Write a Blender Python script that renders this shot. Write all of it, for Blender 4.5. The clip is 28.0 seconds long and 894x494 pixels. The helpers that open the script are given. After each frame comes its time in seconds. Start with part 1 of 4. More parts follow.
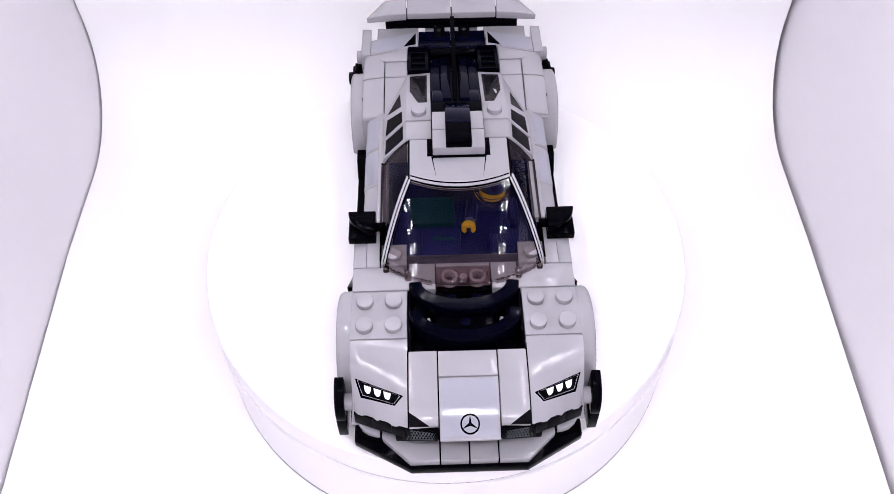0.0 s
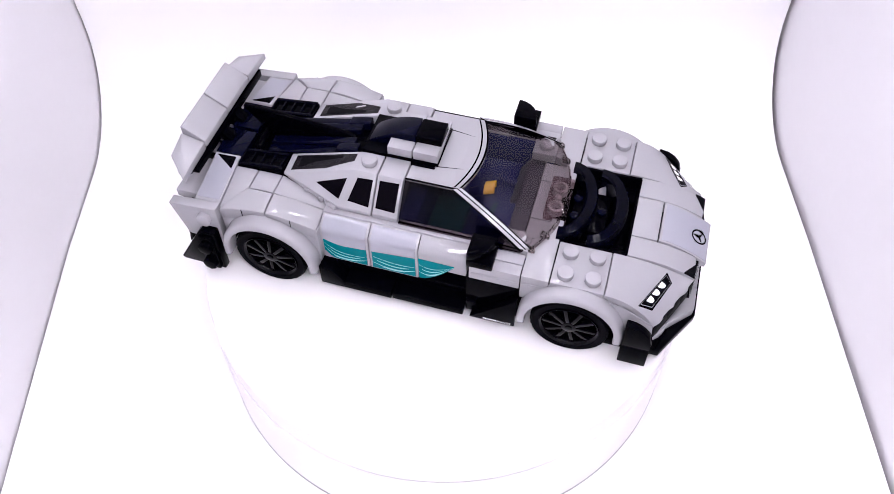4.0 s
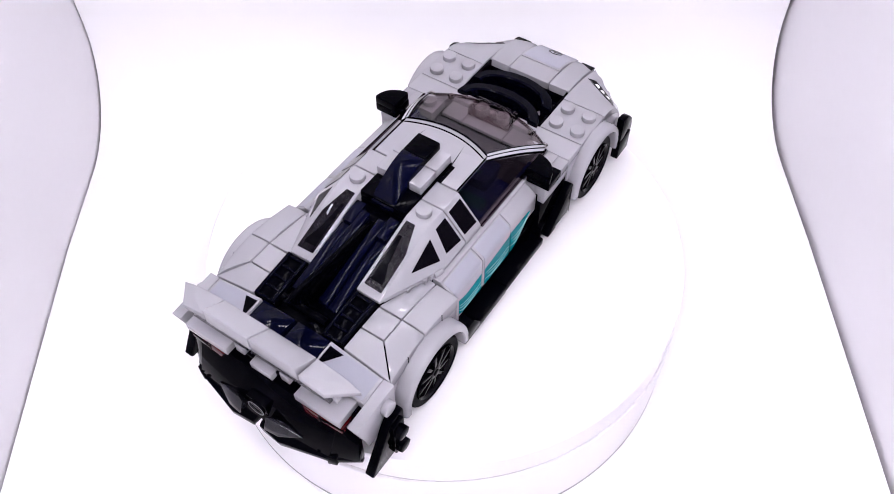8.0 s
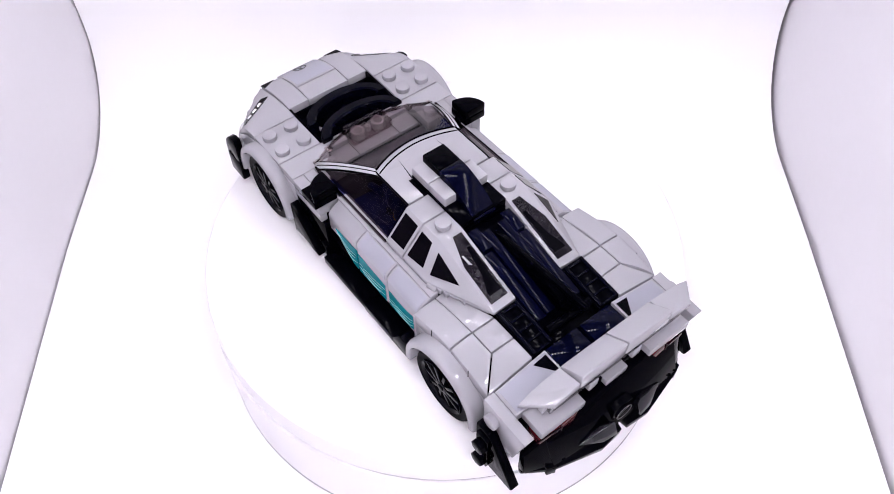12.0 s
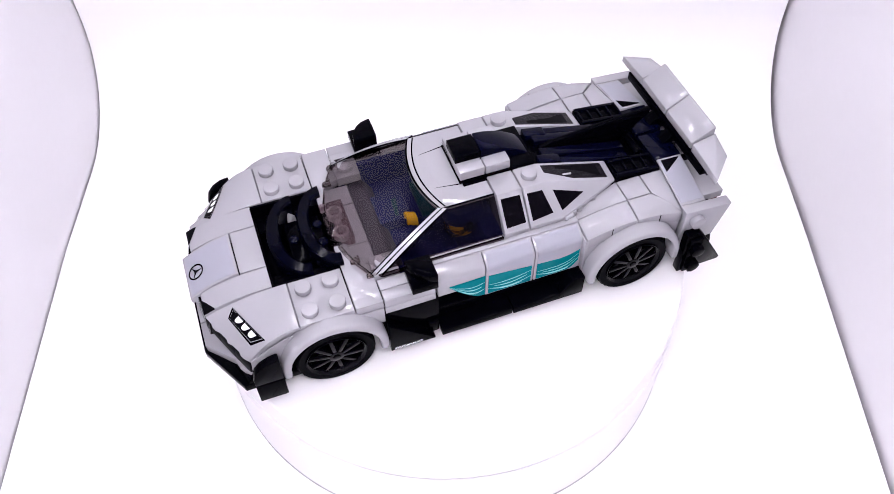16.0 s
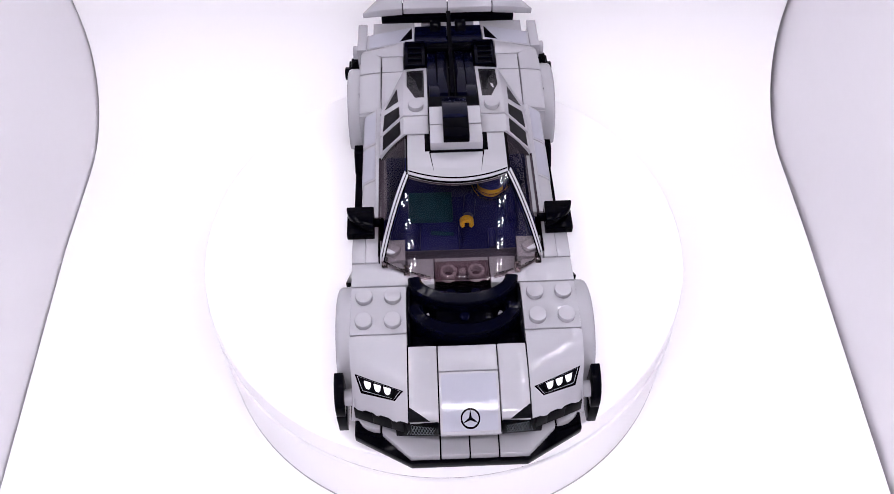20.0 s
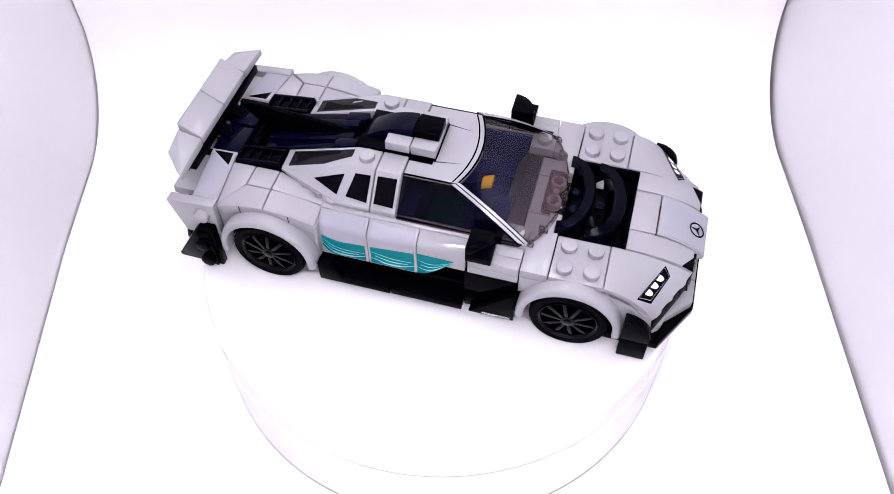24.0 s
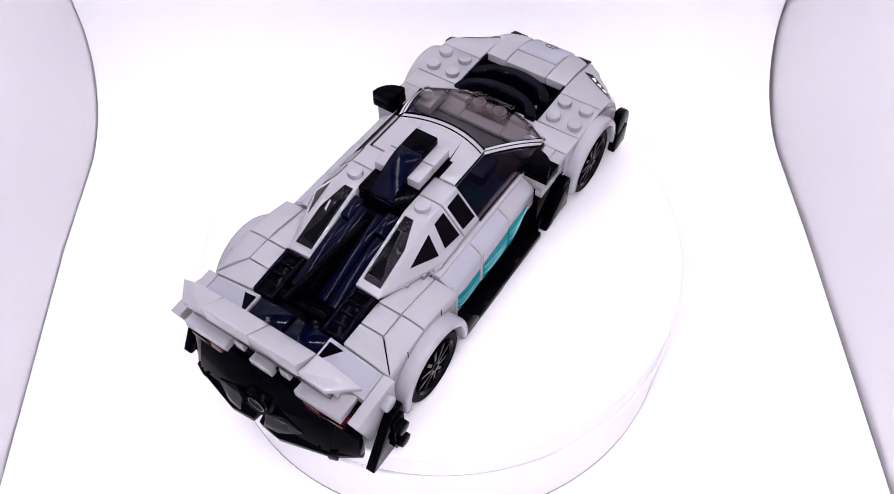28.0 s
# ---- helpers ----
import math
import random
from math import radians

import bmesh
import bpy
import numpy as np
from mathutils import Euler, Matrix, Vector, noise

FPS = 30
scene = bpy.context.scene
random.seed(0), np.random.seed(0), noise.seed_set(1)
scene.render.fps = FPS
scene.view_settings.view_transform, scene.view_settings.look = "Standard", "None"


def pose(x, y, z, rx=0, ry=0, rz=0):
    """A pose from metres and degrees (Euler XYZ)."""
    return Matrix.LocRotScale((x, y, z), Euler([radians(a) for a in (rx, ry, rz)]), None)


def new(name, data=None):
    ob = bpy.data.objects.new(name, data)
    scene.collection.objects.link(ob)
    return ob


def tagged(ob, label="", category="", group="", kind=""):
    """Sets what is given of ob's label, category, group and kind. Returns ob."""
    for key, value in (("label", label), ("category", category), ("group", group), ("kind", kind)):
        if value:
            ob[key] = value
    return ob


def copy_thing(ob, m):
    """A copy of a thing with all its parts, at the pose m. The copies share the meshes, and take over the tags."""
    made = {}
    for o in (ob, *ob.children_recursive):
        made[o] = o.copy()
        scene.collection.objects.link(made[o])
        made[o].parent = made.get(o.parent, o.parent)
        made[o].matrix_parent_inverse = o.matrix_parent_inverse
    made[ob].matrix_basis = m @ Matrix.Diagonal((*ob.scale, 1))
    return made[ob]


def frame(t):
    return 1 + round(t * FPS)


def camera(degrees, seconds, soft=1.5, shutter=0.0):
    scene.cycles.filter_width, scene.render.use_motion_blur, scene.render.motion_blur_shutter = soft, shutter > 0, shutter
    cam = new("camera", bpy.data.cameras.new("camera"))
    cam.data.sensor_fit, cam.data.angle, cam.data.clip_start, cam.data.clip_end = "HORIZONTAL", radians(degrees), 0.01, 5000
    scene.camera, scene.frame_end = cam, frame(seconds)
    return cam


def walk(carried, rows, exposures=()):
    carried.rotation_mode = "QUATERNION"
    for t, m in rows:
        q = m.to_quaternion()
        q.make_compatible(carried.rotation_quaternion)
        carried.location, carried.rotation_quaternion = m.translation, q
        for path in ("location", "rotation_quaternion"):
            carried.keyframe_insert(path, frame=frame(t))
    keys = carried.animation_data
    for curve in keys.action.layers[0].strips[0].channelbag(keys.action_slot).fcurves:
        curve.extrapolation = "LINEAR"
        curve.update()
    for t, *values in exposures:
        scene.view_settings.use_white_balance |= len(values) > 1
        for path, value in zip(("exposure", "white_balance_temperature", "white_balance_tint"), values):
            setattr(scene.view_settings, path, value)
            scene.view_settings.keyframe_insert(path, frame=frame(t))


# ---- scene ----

SECONDS = 28.0
MM = 0.001

# ---- camera: stands on a tripod that sags by half a degree during the take ----
cam = camera(56.106, SECONDS, soft=0.55)
EYE = (0.0, -175.946 * MM, 224.197 * MM)
CAM_ROWS = []
for k in range(15):
    t = k * 2.0
    CAM_ROWS.append((t, Matrix.Translation(EYE) @ pose(0, 0, 0, 0, 0, -0.14 - 0.300 * t / 28)
                     @ pose(0, 0, 0, 90 - 52.197 - 0.484 * t / 28, 0, 0) @ pose(0, 0, 0, 0, 0, -0.71)))
# the film's camera opens up a little while the car stands broadside
walk(cam, CAM_ROWS, exposures=[(k * 1.0, -0.06 + 0.20 * math.sin(radians(18.017 * k)) ** 2) for k in range(29)])

# ---- light: four strips of LEDs under the roof of the photo box, all else bounces ----
LED_STRENGTH = 107.0
LED_COLOUR = (1.0, 0.958, 1.03, 1)
world = bpy.data.worlds.new("world")
world.use_nodes = True
world.node_tree.nodes["Background"].inputs[0].default_value = (0.5, 0.5, 0.55, 1)
world.node_tree.nodes["Background"].inputs[1].default_value = 0.15
scene.world = world


# ---- materials ----
def material(name, base, rough=0.2, vary=0.06, bump=0.02, grain=900.0, stain=70.0, metallic=0.0,
             coat=0.0, transmission=0.0, ior=1.5, rough_vary=0.06, random_vary=0.04):
    """A procedural surface: colour that varies at two scales, uneven gloss and fine relief."""
    m = bpy.data.materials.new(name)
    m.use_nodes = True
    nt = m.node_tree
    bsdf = nt.nodes["Principled BSDF"]
    bsdf.inputs["Metallic"].default_value = metallic
    bsdf.inputs["IOR"].default_value = ior
    bsdf.inputs["Coat Weight"].default_value = coat
    bsdf.inputs["Transmission Weight"].default_value = transmission
    co = nt.nodes.new("ShaderNodeTexCoord")
    big = nt.nodes.new("ShaderNodeTexNoise")
    big.inputs["Scale"].default_value = stain
    big.inputs["Detail"].default_value = 4
    fine = nt.nodes.new("ShaderNodeTexNoise")
    fine.inputs["Scale"].default_value = grain
    fine.inputs["Detail"].default_value = 3
    nt.links.new(co.outputs["Object"], big.inputs["Vector"])
    nt.links.new(co.outputs["Object"], fine.inputs["Vector"])
    add = nt.nodes.new("ShaderNodeMath")
    add.operation = "MULTIPLY_ADD"
    nt.links.new(big.outputs["Fac"], add.inputs[0])
    add.inputs[1].default_value = 0.7
    half = nt.nodes.new("ShaderNodeMath")
    half.operation = "MULTIPLY"
    nt.links.new(fine.outputs["Fac"], half.inputs[0])
    half.inputs[1].default_value = 0.3
    nt.links.new(half.outputs[0], add.inputs[2])
    info = nt.nodes.new("ShaderNodeObjectInfo")
    rnd = nt.nodes.new("ShaderNodeMath")
    rnd.operation = "MULTIPLY_ADD"
    nt.links.new(info.outputs["Random"], rnd.inputs[0])
    rnd.inputs[1].default_value = random_vary
    rnd.inputs[2].default_value = 1 - random_vary / 2
    val = nt.nodes.new("ShaderNodeMapRange")
    val.inputs["To Min"].default_value = 1 - vary
    val.inputs["To Max"].default_value = 1 + vary
    nt.links.new(add.outputs[0], val.inputs["Value"])
    mul = nt.nodes.new("ShaderNodeMath")
    mul.operation = "MULTIPLY"
    nt.links.new(val.outputs[0], mul.inputs[0])
    nt.links.new(rnd.outputs[0], mul.inputs[1])
    hsv = nt.nodes.new("ShaderNodeHueSaturation")
    hsv.inputs["Color"].default_value = (*base, 1)
    nt.links.new(mul.outputs[0], hsv.inputs["Value"])
    nt.links.new(hsv.outputs[0], bsdf.inputs["Base Color"])
    rr = nt.nodes.new("ShaderNodeMapRange")
    rr.inputs["To Min"].default_value = max(0.0, rough - rough_vary)
    rr.inputs["To Max"].default_value = rough + rough_vary
    nt.links.new(add.outputs[0], rr.inputs["Value"])
    nt.links.new(rr.outputs[0], bsdf.inputs["Roughness"])
    if bump > 0:
        bp = nt.nodes.new("ShaderNodeBump")
        bp.inputs["Strength"].default_value = bump
        bp.inputs["Distance"].default_value = 0.0004
        nt.links.new(add.outputs[0], bp.inputs["Height"])
        nt.links.new(bp.outputs[0], bsdf.inputs["Normal"])
    return m


def clear_pane(name, tint, f0):
    """Thin clear plastic: it tints what is behind it and mirrors more at a slant."""
    m = bpy.data.materials.new(name)
    m.use_nodes = True
    nt = m.node_tree
    nt.nodes.remove(nt.nodes["Principled BSDF"])
    see = nt.nodes.new("ShaderNodeBsdfTransparent")
    see.inputs["Color"].default_value = (*tint, 1)
    if f0 == 0.0:
        nt.links.new(see.outputs[0], nt.nodes["Material Output"].inputs["Surface"])
        return m
    gloss = nt.nodes.new("ShaderNodeBsdfGlossy")
    gloss.inputs["Roughness"].default_value = 0.015
    lw = nt.nodes.new("ShaderNodeLayerWeight")
    lw.inputs["Blend"].default_value = 0.5
    p = nt.nodes.new("ShaderNodeMath")
    p.operation = "POWER"
    nt.links.new(lw.outputs["Facing"], p.inputs[0])
    p.inputs[1].default_value = 5.0
    f = nt.nodes.new("ShaderNodeMath")
    f.operation = "MULTIPLY_ADD"
    nt.links.new(p.outputs[0], f.inputs[0])
    f.inputs[1].default_value = 0.30
    f.inputs[2].default_value = f0
    mix = nt.nodes.new("ShaderNodeMixShader")
    nt.links.new(f.outputs[0], mix.inputs[0])
    nt.links.new(see.outputs[0], mix.inputs[1])
    nt.links.new(gloss.outputs[0], mix.inputs[2])
    nt.links.new(mix.outputs[0], nt.nodes["Material Output"].inputs["Surface"])
    return m


def glow(name, colour, strength):
    m = bpy.data.materials.new(name)
    m.use_nodes = True
    b = m.node_tree.nodes["Principled BSDF"]
    b.inputs["Base Color"].default_value = (0.8, 0.8, 0.8, 1)
    b.inputs["Emission Color"].default_value = colour
    b.inputs["Emission Strength"].default_value = strength
    return m


GREY = material("light_grey_plastic", (0.246, 0.241, 0.265), rough=0.07, vary=0.035, bump=0.15, rough_vary=0.04, ior=1.35)
STICKER = material("grey_printed_sticker", (0.236, 0.236, 0.278), rough=0.04, vary=0.03, bump=0.20, grain=1500, stain=120, rough_vary=0.03, ior=1.34)
BLACK = material("black_plastic", (0.0005, 0.0005, 0.0014), rough=0.09, vary=0.2, bump=0.03, ior=1.075, rough_vary=0.04)
NAVY = material("dark_glossy_plastic", (0.0006, 0.0008, 0.0068), rough=0.10, vary=0.2, bump=0.03, ior=1.15, rough_vary=0.03)
BOW = material("deep_black_plastic", (0.0005, 0.0006, 0.0032), rough=0.10, vary=0.2, bump=0.03, ior=1.12, rough_vary=0.03)
PRINT = material("black_print", (0.0010, 0.0009, 0.0020), rough=0.08, vary=0.2, bump=0.06, grain=1800, ior=1.09)
PRINT_SOFT = material("dark_brown_print", (0.0014, 0.0010, 0.0024), rough=0.10, vary=0.2, bump=0.06, grain=1800, ior=1.09)
PRINT_GLOSSY = material("dark_crinkled_sticker", (0.0028, 0.0020, 0.0042), rough=0.02, vary=0.2, bump=0.8, grain=1500, stain=420, ior=1.21, rough_vary=0.01)
GLOSS = material("glossy_black_plastic", (0.006, 0.006, 0.009), rough=0.08, vary=0.2, bump=0.04, ior=1.5, rough_vary=0.03)
TEAL_DARK = material("dark_teal_plastic", (0.0, 0.027, 0.040), rough=0.45, vary=0.1, bump=0.03, ior=1.3)
INTERIOR = material("dark_blue_plastic", (0.006, 0.007, 0.065), rough=0.45, vary=0.2, bump=0.03, ior=1.25)
RUBBER = material("black_rubber", (0.0012, 0.0011, 0.0022), rough=0.5, vary=0.25, bump=0.15, grain=2500, ior=1.09)
RIM_EDGE = material("lighter_black_edge", (0.06, 0.06, 0.065), rough=0.3, vary=0.2, bump=0.03)
RIM = material("black_wheel_plastic", (0.0016, 0.0015, 0.0032), rough=0.16, vary=0.2, bump=0.03, ior=1.18)
SMOKE = clear_pane("smoked_clear_plastic", (0.49, 0.435, 0.455), 0.024)
SMOKE_PALE = clear_pane("pale_smoked_plastic", (0.76, 0.66, 0.68), 0.03)
SMOKE_INNER = clear_pane("smoked_clear_inner", (0.96, 0.96, 0.96), 0.0)
SMOKE_DARK = clear_pane("dark_smoked_plastic", (0.22, 0.18, 0.205), 0.006)
SMOKE_DARK_INNER = clear_pane("dark_smoked_inner", (0.96, 0.96, 0.96), 0.0)
DASH = material("dark_violet_plastic", (0.045, 0.038, 0.052), rough=0.4, vary=0.2, bump=0.03, ior=1.3)
STUD_GREY = material("smoky_grey_plastic", (0.34, 0.34, 0.36), rough=0.1, vary=0.05, bump=0.05, ior=1.35)
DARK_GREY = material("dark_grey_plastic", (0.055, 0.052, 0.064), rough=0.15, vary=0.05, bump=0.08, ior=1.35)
CLEAR = material("pale_clear_plastic", (0.86, 0.78, 0.78), rough=0.02, vary=0.03, bump=0.0, transmission=1.0, ior=1.45, rough_vary=0.0)
RED = material("red_clear_plastic", (0.055, 0.003, 0.006), rough=0.1, vary=0.1, bump=0.02, ior=1.2)
DECK = material("dark_mirror_plastic", (0.0007, 0.0010, 0.0075), rough=0.06, vary=0.2, bump=0.03, ior=1.17, rough_vary=0.03)
TEAL = material("teal_print", (0.0, 0.125, 0.145), rough=0.15, vary=0.08, bump=0.04, ior=1.12)
TEAL_LIGHT = material("pale_teal_print", (0.20, 0.50, 0.50), rough=0.15, vary=0.08, bump=0.04, ior=1.25)
WHITE = material("white_print", (0.82, 0.82, 0.84), rough=0.15, vary=0.03, bump=0.02)
PALE = material("pale_grey_print", (0.32, 0.32, 0.35), rough=0.15, vary=0.03, bump=0.02)
YELLOW = material("yellow_plastic", (0.85, 0.47, 0.03), rough=0.2, vary=0.05, bump=0.02)
MESH_GREY = material("grey_mesh_print", (0.05, 0.06, 0.07), rough=0.3, vary=0.2, bump=0.05, ior=1.3)
DISC = material("white_turntable_plastic", (0.765, 0.75, 0.77), rough=0.35, vary=0.02, bump=0.02, stain=20)
SHEET = material("white_backdrop_sheet", (0.83, 0.82, 0.835), rough=0.5, vary=0.02, bump=0.03, stain=12, grain=600)
FRONT = material("white_cloth", (0.82, 0.81, 0.83), rough=0.7, vary=0.03, bump=0.1, stain=12, grain=500)
FABRIC = material("silvery_white_lining", (0.60, 0.585, 0.62), rough=0.16, vary=0.04, bump=0.05, stain=9, grain=300, ior=1.6, rough_vary=0.03)
CEILING = material("dull_grey_ceiling", (0.16, 0.16, 0.20), rough=0.5, vary=0.05, bump=0.05, stain=9, grain=300)
LED_BODY = material("grey_strip_board", (0.22, 0.22, 0.25), rough=0.5, vary=0.05)
LED = glow("led", LED_COLOUR, LED_STRENGTH)


# ---- mesh helpers, in millimetres ----
SEAM = 0.12

def finish(name, bm, mat, parent=None, label="", smooth=40):
    bmesh.ops.recalc_face_normals(bm, faces=bm.faces)
    if mat is GREY and parent is not None:
        # every brick is moulded a hair smaller than its place
        for i in (0, 1):
            lo, hi = min(v.co[i] for v in bm.verts), max(v.co[i] for v in bm.verts)
            if hi - lo > 6.5:
                for v in bm.verts:
                    v.co[i] = (lo + hi) / 2 + (v.co[i] - (lo + hi) / 2) * (1 - 2 * SEAM / (hi - lo))
    bmesh.ops.scale(bm, vec=(MM, MM, MM), verts=bm.verts)
    me = bpy.data.meshes.new(name)
    bm.to_mesh(me)
    bm.free()
    for m in (mat if isinstance(mat, (list, tuple)) else [mat]):
        me.materials.append(m)
    me.shade_smooth()
    me.set_sharp_from_angle(angle=radians(smooth))
    ob = new(name, me)
    if parent is not None:
        ob.parent = parent
    return tagged(ob, label)


part = finish


def soften(bm, b, angle=25, seg=2):
    """Rounds the sharp edges of a piece by b millimetres."""
    if b <= 0:
        return bm
    bmesh.ops.recalc_face_normals(bm, faces=bm.faces)
    edges = [e for e in bm.edges if len(e.link_faces) == 2 and e.calc_face_angle(0) > radians(angle)]
    bmesh.ops.bevel(bm, geom=edges, offset=b, segments=seg, profile=0.5, affect="EDGES", clamp_overlap=True)
    return bm


def box(x0, x1, y0, y1, z0, z1, b=0.3):
    bm = bmesh.new()
    bmesh.ops.create_cube(bm, size=1, matrix=Matrix.Translation(((x0 + x1) / 2, (y0 + y1) / 2, (z0 + z1) / 2))
                          @ Matrix.Diagonal((abs(x1 - x0), abs(y1 - y0), abs(z1 - z0), 1)))
    return soften(bm, b)


def prism(poly, axis, a0, a1, b=0.3, seg=2, angle=25):
    """A polygon swept along an axis: 'y' takes (x, z), 'x' takes (y, z), 'z' takes (x, y)."""
    bm = bmesh.new()
    def at(p, a):
        return {"y": (p[0], a, p[1]), "x": (a, p[0], p[1]), "z": (p[0], p[1], a)}[axis]
    lo = [bm.verts.new(at(p, a0)) for p in poly]
    hi = [bm.verts.new(at(p, a1)) for p in poly]
    bm.faces.new(lo)
    bm.faces.new(hi)
    for i in range(len(poly)):
        j = (i + 1) % len(poly)
        bm.faces.new((lo[i], lo[j], hi[j], hi[i]))
    return soften(bm, b, angle, seg)


def hull(points, b=0.3):
    bm = bmesh.new()
    for p in points:
        bm.verts.new(p)
    bmesh.ops.convex_hull(bm, input=bm.verts)
    bmesh.ops.dissolve_limit(bm, angle_limit=radians(2), verts=bm.verts, edges=bm.edges)
    return soften(bm, b)


def rod(p, q, r, seg=20, b=0.25, r2=None):
    p, q = Vector(p), Vector(q)
    d = q - p
    bm = bmesh.new()
    bmesh.ops.create_cone(bm, cap_ends=True, segments=seg, radius1=r, radius2=r if r2 is None else r2, depth=d.length,
                          matrix=Matrix.Translation((p + q) / 2) @ d.to_track_quat("Z", "Y").to_matrix().to_4x4())
    return soften(bm, b, angle=50)


def sheet(f, nu, nv, thick, b=0.0):
    """A curved shell over f(u, v), 0..1, with the thickness given as a vector from its upper to its lower side."""
    bm = bmesh.new()
    th = Vector(thick)
    up = [[bm.verts.new(f(i / nu, j / nv)) for j in range(nv + 1)] for i in range(nu + 1)]
    dn = [[bm.verts.new(Vector(f(i / nu, j / nv)) + th) for j in range(nv + 1)] for i in range(nu + 1)]
    for i in range(nu):
        for j in range(nv):
            bm.faces.new((up[i][j], up[i + 1][j], up[i + 1][j + 1], up[i][j + 1]))
            bm.faces.new((dn[i][j], dn[i][j + 1], dn[i + 1][j + 1], dn[i + 1][j]))
    for i in range(nu):
        bm.faces.new((up[i][0], dn[i][0], dn[i + 1][0], up[i + 1][0]))
        bm.faces.new((up[i][nv], up[i + 1][nv], dn[i + 1][nv], dn[i][nv]))
    for j in range(nv):
        bm.faces.new((up[0][j], up[0][j + 1], dn[0][j + 1], dn[0][j]))
        bm.faces.new((up[nu][j], dn[nu][j], dn[nu][j + 1], up[nu][j + 1]))
    return soften(bm, b, angle=50)


def pane(f, nu, nv, thick):
    """A shell whose inner side has the second material."""
    bm = sheet(f, nu, nv, thick)
    th = Vector(thick)
    bm.normal_update()
    for face in bm.faces:
        if face.normal.dot(th) > 0:
            face.material_index = 1
    return bm


def decal(points, out, lift=0.12, thick=0.2):
    """A thin printed patch: a flat polygon that lies proud of its surface on the side of the vector out."""
    bm = bmesh.new()
    pts = [Vector(p) for p in points]
    n = (pts[1] - pts[0]).cross(pts[2] - pts[0]).normalized()
    if n.dot(Vector(out)) < 0:
        n = -n
    a = [bm.verts.new(p + n * lift) for p in pts]
    c = [bm.verts.new(p + n * (lift - thick)) for p in pts]
    bm.faces.new(a)
    bm.faces.new(c)
    for i in range(len(pts)):
        j = (i + 1) % len(pts)
        bm.faces.new((a[i], a[j], c[j], c[i]))
    return bm


def join(*bms):
    out = bms[0]
    for other in bms[1:]:
        me = bpy.data.meshes.new("tmp")
        other.to_mesh(me)
        other.free()
        out.from_mesh(me)
        bpy.data.meshes.remove(me)
    return out


def lerp(a, b, t):
    return a + (b - a) * t



# ---- the photo box ----
FLOOR_Z, BACK_Y = -44.0, 120.0


def sheet_edge(s, y):
    """Where the sheet ends beside the box wall: it flares a little towards the back."""
    y = min(y, 32.0)
    return 146.4 + 0.021 * y if s > 0 else -151.2 - 0.043 * y


def build_backdrop():
    r = 45.5
    line = [(-238.0, FLOOR_Z), (-120.0, FLOOR_Z), (0.0, FLOOR_Z), (32.0, FLOOR_Z)]
    for k in range(13):
        a = radians(90 * k / 12)
        line.append((BACK_Y - r + r * math.sin(a), FLOOR_Z + r - r * math.cos(a)))
    line.append((BACK_Y, 120.0))
    line.append((BACK_Y, 255.0))
    outer = []
    for i, p in enumerate(line):
        a, c = line[max(i - 1, 0)], line[min(i + 1, len(line) - 1)]
        d = Vector((c[0] - a[0], c[1] - a[1])).normalized()
        outer.append((p[0] + d.y * 1.6, p[1] - d.x * 1.6))
    bm = bmesh.new()
    rows = []
    for s in (-1, 1):
        rows.append(([bm.verts.new((sheet_edge(s, p[0]), *p)) for p in line], [bm.verts.new((sheet_edge(s, p[0]), *p)) for p in outer]))
    (a, b), (c, d) = rows
    for i in range(len(line) - 1):
        bm.faces.new((a[i], a[i + 1], c[i + 1], c[i]))
        bm.faces.new((b[i], d[i], d[i + 1], b[i + 1]))
        bm.faces.new((a[i], b[i], b[i + 1], a[i + 1]))
        bm.faces.new((c[i], c[i + 1], d[i + 1], d[i]))
    bm.faces.new((a[0], c[0], d[0], b[0]))
    bm.faces.new((a[-1], b[-1], d[-1], c[-1]))
    tagged(finish("backdrop", bm, SHEET), "smooth white sheet curving from floor up the back wall", "backdrop", kind="structure")


def build_photo_box():
    y0, y1, z0, z1, t = -244.0, 127.0, -48.5, 262.0, 3.0
    for name, side, gap in (("wall_west", -1, 0.7), ("wall_east", 1, 1.7)):
        # the lining hangs close to the sheet's edge and follows its flare
        inner = [(sheet_edge(side, y) + side * gap, y) for y in (y0, 32.0, y1)]
        outer = [(side * 160.0, y1), (side * 160.0, y0)]
        tagged(finish(name, prism(inner + outer, "z", z0, z1, 0), FABRIC), "silvery white lining of the photo box side", "wall", kind="structure")
    w = 160.0
    for name, ext, mat, lab in (
            ("wall_north", (-w, w, y1, y1 + t, z0, z1), FABRIC, "silvery white lining of the photo box back"),
            # unseen front: white wall added to close the box and bounce light
            ("wall_south", (-w, w, y0 - t, y0, z0, z1), FRONT, "unseen white cloth front added to close the box and bounce light"),
            ("floor", (-w, w, y0 - t, y1 + t, z0 - t, z0), FABRIC, "silvery white floor lining of the photo box"),
            ("ceiling", (-w, w, y0 - t, y1 + t, z1, z1 + t), CEILING, "dull grey roof of the photo box")):
        tagged(finish(name, box(*ext, b=0), mat), lab, name.split("_")[0], kind="structure")


